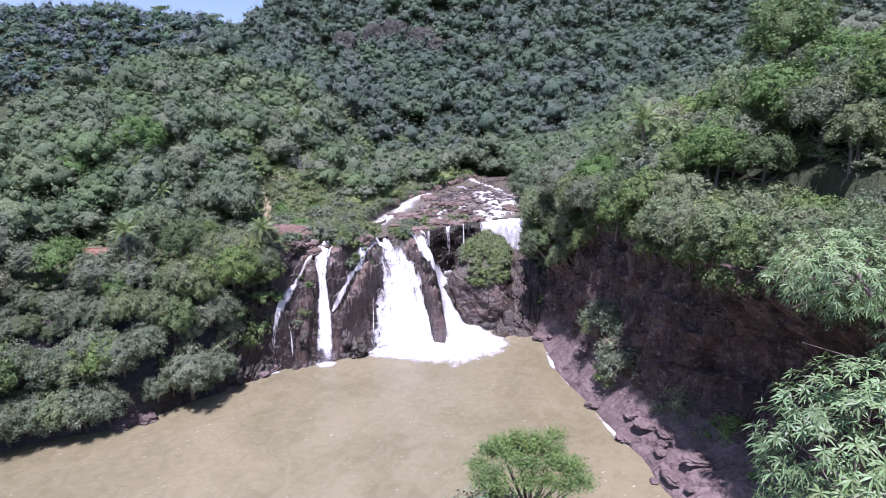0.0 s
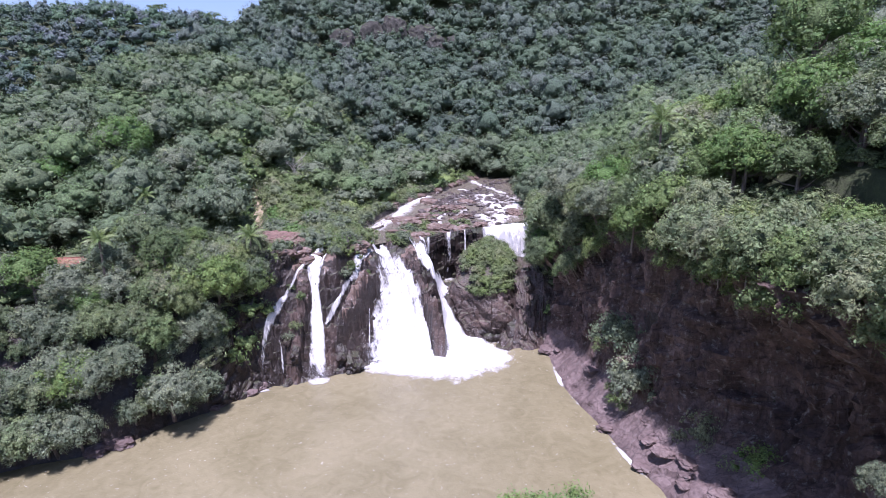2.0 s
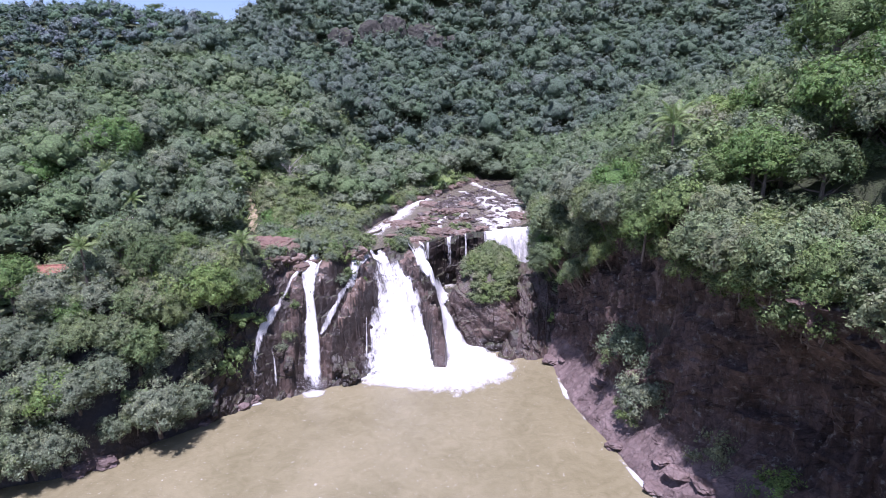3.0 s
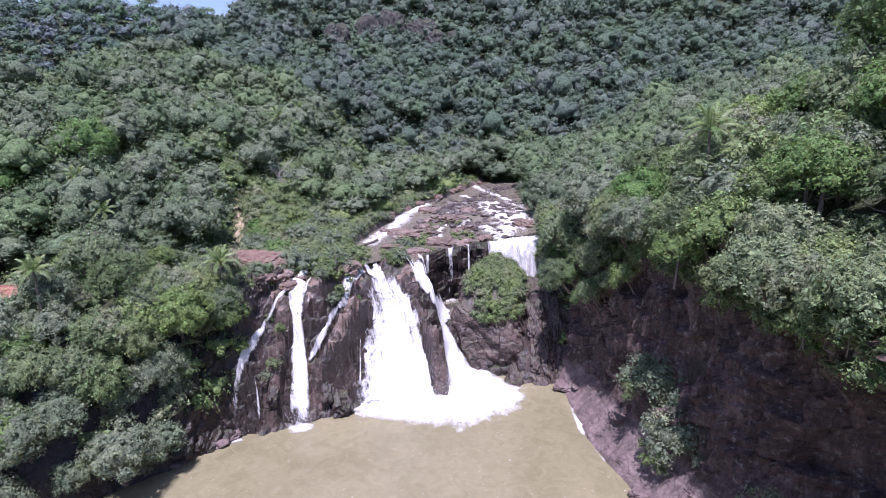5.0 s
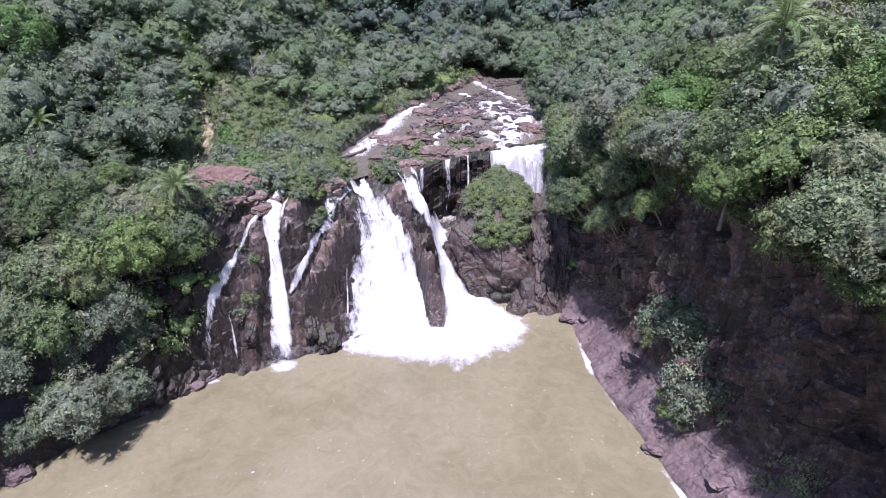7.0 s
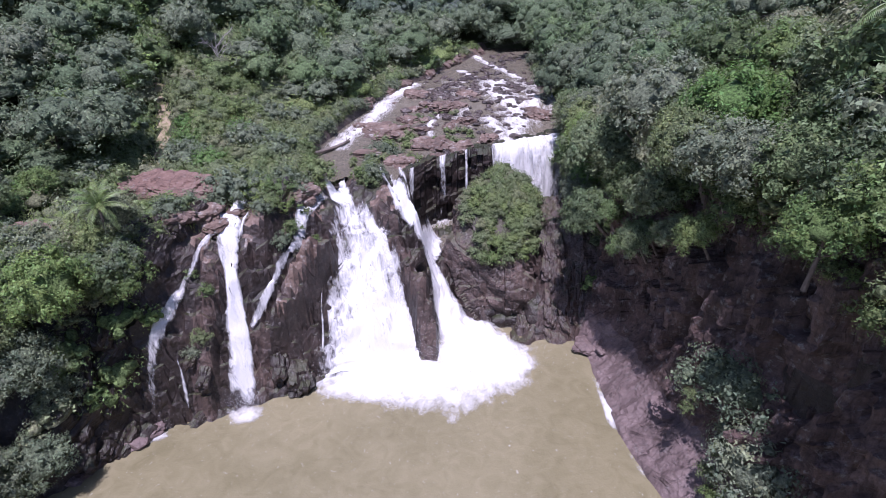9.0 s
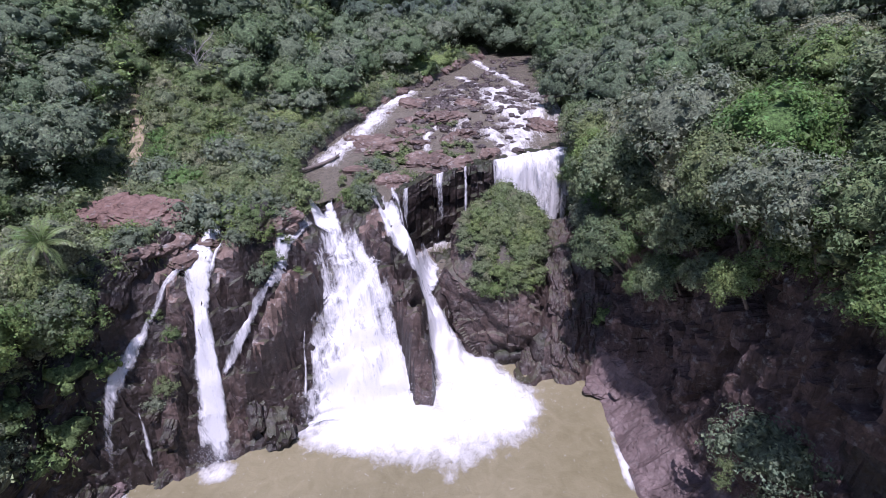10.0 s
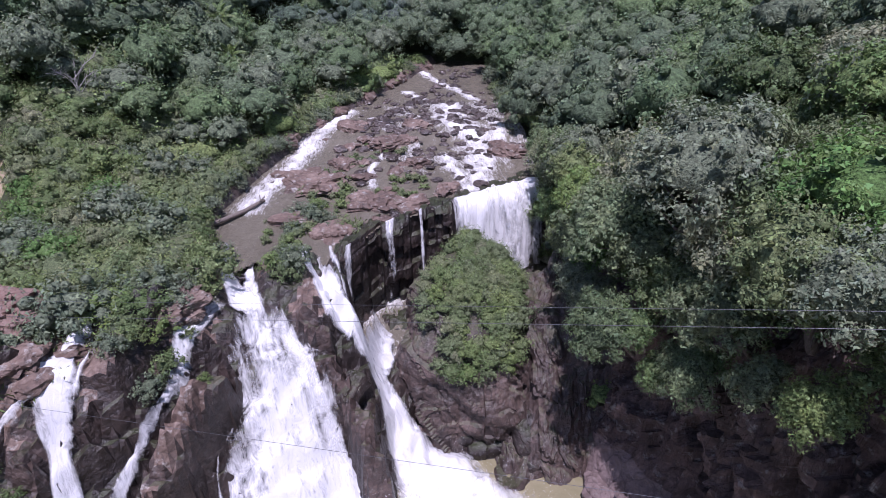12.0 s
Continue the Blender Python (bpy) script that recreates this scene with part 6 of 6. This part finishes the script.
# ---- trees close to the camera's start ----
def lance_tree():
    """A tree with whorls of long narrow leaves at its twig ends."""
    r = np.random.default_rng(77)
    root = tagged(new("tree"), "nearby tree with whorls of long glossy lance-shaped leaves", "tree", "trees by the viewpoint")
    foot = np.array([8.5, 3.0, height(8.5, 3.0) - 0.3])
    crotch = np.array([7.0, 4.6, 34.6])
    wood = [tube([foot, (foot + crotch) / 2 + [0.4, 0, 0], crotch], [0.28, 0.2, 0.13], 8)]
    leaves = []
    for c, e, n in (((5.95, 7.6, 38.0), (1.25, 1.0, 0.62), 560), ((3.75, 4.35, 37.05), (0.85, 0.85, 1.0), 600), ((4.3, 4.4, 35.9), (1.25, 1.1, 0.9), 460), ((7.2, 7.0, 36.6), (1.0, 1.0, 0.8), 260)):
        c, e = np.array(c), np.array(e)
        wood.append(tube([crotch, (crotch + c) / 2 + [0, 0, -0.2], c], [0.10, 0.06, 0.03], 6))
        for _ in range(9):
            wood.append(tube([c - [0, 0, 0.2], c + r.normal(size=3) * e * 0.6], [0.025, 0.008], 4))
        for _ in range(n):
            d = unit(r.normal(size=3) + np.array([-0.15, -0.2, 0.35]))
            tip = c + d * e * r.uniform(0.72, 1.08)
            axis = unit(d + np.array([0, 0, 0.5]) + 0.35 * r.normal(size=3))
            a = unit(np.cross(axis, r.normal(size=3)))
            b = np.cross(axis, a)
            for k in range(8):
                th = k * 0.785 + r.uniform(-0.2, 0.2)
                out = unit(a * math.cos(th) + b * math.sin(th) + axis * r.uniform(0.15, 0.7))
                side = unit(np.cross(out, axis))
                L, W = r.uniform(0.08, 0.13), 0.022
                sag = np.array([0, 0, -0.05])
                base = tip - axis * r.uniform(0, 0.06)
                leaves.append([base, base + out * L * 0.45 + side * W / 2 + sag * 0.2, base + out * L + sag, base + out * L * 0.45 - side * W / 2 + sag * 0.2])
    v = np.array(leaves).reshape(-1, 3)
    crown = new("crown", mesh_of("crown", v, np.arange(len(v)).reshape(-1, 4), [M_LEAF_LANCE]))
    trunk = new("trunk", mesh_of("trunk", *joined(wood), [M_BARK], smooth_shade=True))
    trunk.parent = crown.parent = root


def feather_tree():
    """A flat-topped tree with fine feathery leaves and pale bare twigs below."""
    r = np.random.default_rng(78)
    root = tagged(new("tree"), "flat-topped tree with fine feathery bright green leaves", "tree", "trees by the viewpoint")
    base = np.array([5.2, 27.6, height(5.2, 27.6) - 0.3])
    fork = np.array([5.0, 28.6, 16.6])
    wood = [tube([base, (base + fork) / 2 + [0.3, 0, 0], fork], [0.24, 0.19, 0.14], 8)]
    parts = []
    for k in range(30):
        a, q = k * 2.4, math.sqrt((k + 0.4) / 30)
        rad = 3.7 * q * r.uniform(0.85, 1.12)
        c = np.array([5.0 + rad * math.cos(a), 29.4 + 0.9 * rad * math.sin(a), 20.6 - 1.9 * q * q + r.uniform(-0.7, 0.5)])
        if k == 24:
            c = c + [0.4, 0, 1.0]
        wood.append(tube([fork, (fork + c) / 2 + [0, 0, -0.35], c - [0, 0, 0.25]], [0.075, 0.045, 0.012], 5))
        n = 560
        pos = c + r.normal(size=(n, 3)) * np.array([0.40, 0.40, 0.2])
        parts.append(leaf_cards(r, pos, np.tile([0, 0, 1.0], (n, 1)), 0.22, 0.4, 0.6))
    crown = new("crown", mesh_of("crown", *joined(parts), [M_LEAF_FEATHER]))
    trunk = new("trunk", mesh_of("trunk", *joined(wood), [M_BARK], smooth_shade=True))
    trunk.parent = crown.parent = root
    for x, y, s in ((3.0, 27.5, 1.6), (5.5, 28.2, 1.4), (1.8, 26.5, 1.5)):
        plant("shrub", GREY_SHRUB[0], x, y, s, "grey-green scrub below the feathery tree", "shrub", "trees by the viewpoint", z=height(x, y) if y < 24 else 15.2 - 0.3 * (x - 3))
    plant("tree", GREY[1], 27.2, 35.8, 0.42, "small pale tree below the overhung cliff", "tree", "trees by the viewpoint", z=15.6)


lance_tree()
feather_tree()

# ---- fallen log, house, pole and cables ----
log = tagged(new("log", mesh_of("log", *joined([tube([(0, 0, 0), (1.6, 1.4, 0.05), (3.6, 3.9, 0.0), (5.2, 6.4, 0.12)], [0.22, 0.26, 0.24, 0.18], 9),
                                               tube([(4.6, 5.6, 0.1), (5.5, 5.9, 0.75)], [0.1, 0.05], 6), tube([(4.9, 6.0, 0.1), (4.7, 6.9, 0.6)], [0.09, 0.04], 6)]), [M_WOOD], smooth_shade=True)),
             "grey fallen log lying in the shallow river", "log")
log.location = (-18.6, 117.0, 17.05)
log_2 = tagged(new("log", mesh_of("log", *tube([(0, 0, 0), (3, 0.6, 0.4), (6.5, 1.0, 0.9)], [0.2, 0.22, 0.15], 8), [M_WOOD], smooth_shade=True)), "pale fallen trunk on the grassy bank", "log")
log_2.location = (-20.5, 172.0, 22.6)


def box(bm, x0, x1, y0, y1, z0, z1):
    r = bmesh.ops.create_cube(bm, size=1.0)
    bmesh.ops.transform(bm, matrix=Matrix.Translation(((x0 + x1) / 2, (y0 + y1) / 2, (z0 + z1) / 2)) @ Matrix.Diagonal((x1 - x0, y1 - y0, z1 - z0, 1)), verts=r["verts"])


def part(name, bm, mat, parent, label=""):
    me = bpy.data.meshes.new(name)
    bm.to_mesh(me)
    bm.free()
    me.materials.append(mat)
    ob = tagged(new(name, me), label)
    ob.parent = parent
    return ob


def tiled_slope(x0, x1, y0, z0, y1, z1):
    """A roof slope of rolled clay tile rows, from its eave to its ridge."""
    n, m = int((x1 - x0) / 0.055), 26
    X, T = np.meshgrid(np.linspace(x0, x1, n), np.linspace(0, 1, m), indexing="ij")
    wave = 0.05 * np.abs(np.sin(X * math.pi / 0.22)) - 0.03 * (T * 13 % 1)
    Y, Z = y0 + (y1 - y0) * T, z0 + (z1 - z0) * T + wave
    return mesh_of("roof", np.stack([X, Y, Z], -1).reshape(-1, 3), grid_faces(n, m), [M_ROOF])


def house():
    root = tagged(new("house"), "small house with a red clay tile roof among trees", "house")
    root.matrix_world = pose(-57.5, 86.0, 16.7, 0, 0, 4) @ Matrix.Diagonal((0.78, 0.78, 0.78, 1))
    bm = bmesh.new()
    box(bm, -3.4, 3.4, -2.0, 2.4, -1.5, 3.0)
    wall = part("wall", bm, M_PLASTER, root, "faded plaster wall")
    for x in (-2.0, 0.2, 2.2):
        bm = bmesh.new()
        for q in ((x - 0.5, x + 0.5, -2.06, -2.0, 2.0, 2.1), (x - 0.5, x + 0.5, -2.06, -2.0, 0.9, 1.0), (x - 0.5, x - 0.42, -2.06, -2.0, 1.0, 2.0), (x + 0.42, x + 0.5, -2.06, -2.0, 1.0, 2.0)):
            box(bm, *q)
        window = part("window", bm, M_WOOD, root)
        bm = bmesh.new()
        box(bm, x - 0.42, x + 0.42, -2.03, -2.005, 1.0, 2.0)
        part("pane", bm, M_DARKGLASS, window)
    for y0, z0, y1, z1, x0, x1 in ((-2.8, 2.8, 0.2, 4.3, -3.9, 3.9), (3.0, 2.9, 0.2, 4.3, -3.9, 3.9), (-4.4, 1.7, -2.4, 2.5, -0.6, 3.7)):
        ob = new("roof", tiled_slope(x0, x1, y0, z0, y1, z1))
        ob.parent = root
    bm = bmesh.new()
    box(bm, -3.95, 3.95, 0.08, 0.32, 4.28, 4.42)
    part("ridge_cap", bm, M_ROOF, root)
    for x in (-0.4, 3.5):
        bm = bmesh.new()
        box(bm, x - 0.08, x + 0.08, -4.3, -4.14, -1.5, 1.75)
        part("post", bm, M_WOOD, root)


house()


def utility_pole(x, y, top, turn, label):
    z = height(x, y) - 0.3
    root = tagged(new("utility_pole"), label, "utility pole", "poles of the power line")
    root.matrix_world = pose(x, y, z, 0, 0, turn)
    tall = top - z
    pole = new("pole", mesh_of("pole", *tube([(0, 0, 0), (0, 0, tall / 2), (0, 0, tall)], [0.16, 0.14, 0.11], 10), [M_WOOD], smooth_shade=True))
    pole.parent = root
    for dz in (0.35, 1.3):
        bm = bmesh.new()
        box(bm, -0.06, 0.06, -1.1, 1.1, tall - dz - 0.06, tall - dz + 0.06)
        arm = part("crossarm", bm, M_WOOD, root)
        for yy in (-0.9, 0.9):
            bm = bmesh.new()
            bmesh.ops.create_cone(bm, cap_ends=True, segments=8, radius1=0.05, radius2=0.03, depth=0.18, matrix=Matrix.Translation((0, yy, tall - dz + 0.14)))
            part("insulator", bm, M_WHITE, arm)


utility_pole(-50.2, 94.4, 25.6, -27, "weathered wooden utility pole with two crossarms")
utility_pole(46.0, 44.6, 49.6, -27, "tall wooden utility pole on the cliff top")


def cable(a, b, sag=0.3, thick=0.0022):
    a, b = np.array(a, float), np.array(b, float)
    t = np.linspace(0, 1, 60)
    p = a + (b - a) * t[:, None]
    p[:, 2] -= sag * 4 * t * (1 - t)
    return tagged(new("cable", mesh_of("cable", *tube(p, np.full(60, thick), 6), [M_CABLE], smooth_shade=True)), "thin grey overhead cable spanning the river", "cable", "overhead cables")


# three wires cross over the valley
for (y0, z0), (y1, z1) in (((93.7, 24.55), (44.7, 48.8)), ((98.2, 23.6), (45.0, 50.1)), ((94.6, 25.1), (46.2, 49.7))):
    cable((-50.0, y0, z0), (46.0, y1, z1), 0.0)
for dy in (-0.9, 0.9):
    cable((-50.2, 94.4 + dy, 25.4), (-96.0, 112.0 + dy, 44.0), 1.0, 0.008)


# ---- grass and spray ----
def grass():
    r = np.random.default_rng(9)
    places = []
    for _ in range(5200):
        x, y = r.uniform(-44, 14), r.uniform(84, 152)
        on_glade = x < float(river_left(y)) - 0.6 and y > float(lip_y(x)) + 1
        on_mound = (x - 8.7) ** 2 / 16 + (y - 107) ** 2 / 36 < 1
        on_lip = float(lip_y(x)) - 3 < y < float(lip_y(x)) + 2 and x < -15
        if on_glade or on_mound or on_lip or (-10 < x < 3 and 113 < y < 130 and r.uniform() < 0.4):
            places.append((x, y, height(x, y)))
    p = np.repeat(np.array(places), 7, axis=0) + r.normal(size=(len(places) * 7, 3)) * np.array([0.3, 0.3, 0.0])
    n = len(p)
    lean = r.normal(size=(n, 3)) * 0.35
    lean[:, 2] = 1
    L = r.uniform(0.35, 0.9, (n, 1))
    side = unit(np.cross(lean, r.normal(size=(n, 3)))) * 0.07
    v = np.stack([p - side, p + lean * L * 0.6 - side * 0.6, p + lean * L + [0, 0, -0.1], p + lean * L * 0.6 + side], 1).reshape(-1, 3)
    ob = new("grass", mesh_of("grass", v, np.arange(4 * n).reshape(n, 4), [M_GRASS], attrs=[("tint", np.repeat(r.uniform(0, 1, n), 4))]))
    tagged(ob, "long yellow-green grass on the glade and ledges", "grass", kind="stuff")


grass()


def spray():
    """Flying drops round the falls."""
    r = np.random.default_rng(10)
    pos = []
    for cx0, cy0, sx, sy, sz, n in ((-6, 90.8, 6.0, 1.8, 2.4, 8500), (4.0, 93.5, 4.4, 2.8, 1.6, 5200), (-20.3, 85.2, 1.2, 0.8, 1.4, 2200), (-28.2, 82.3, 0.8, 0.6, 0.6, 200), (14, 121, 3.0, 0.8, 3.0, 500)):
        q = r.normal(size=(n, 3)) * [sx, sy, 1]
        q[:, 2] = np.abs(r.normal(size=n)) * sz + 0.2
        if cy0 > 120:
            q[:, 2] += 7.5
        pos.append(q + [cx0, cy0, 0])
    p = np.concatenate(pos)
    n = len(p)
    tet = np.array([[1, 1, 1], [1, -1, -1], [-1, 1, -1], [-1, -1, 1]]) / 1.7
    v = (p[:, None, :] + tet[None] * (0.010 + 0.028 * r.uniform(0, 1, (n, 1, 1)) ** 3) * r.uniform(0.6, 1.4, (n, 4, 1))).reshape(-1, 3)
    f = (np.arange(n)[:, None, None] * 4 + np.array([[0, 1, 2], [0, 3, 1], [0, 2, 3], [1, 3, 2]])[None]).reshape(-1, 3)
    tagged(new("spray", mesh_of("spray", v, f, [M_DROP])), "white flying spray round the foot of the falls", "spray", kind="stuff")


M_DROP = plain_material("water_drops", (0.85, 0.87, 0.9), (0.93, 0.94, 0.95), 0.4)
spray()
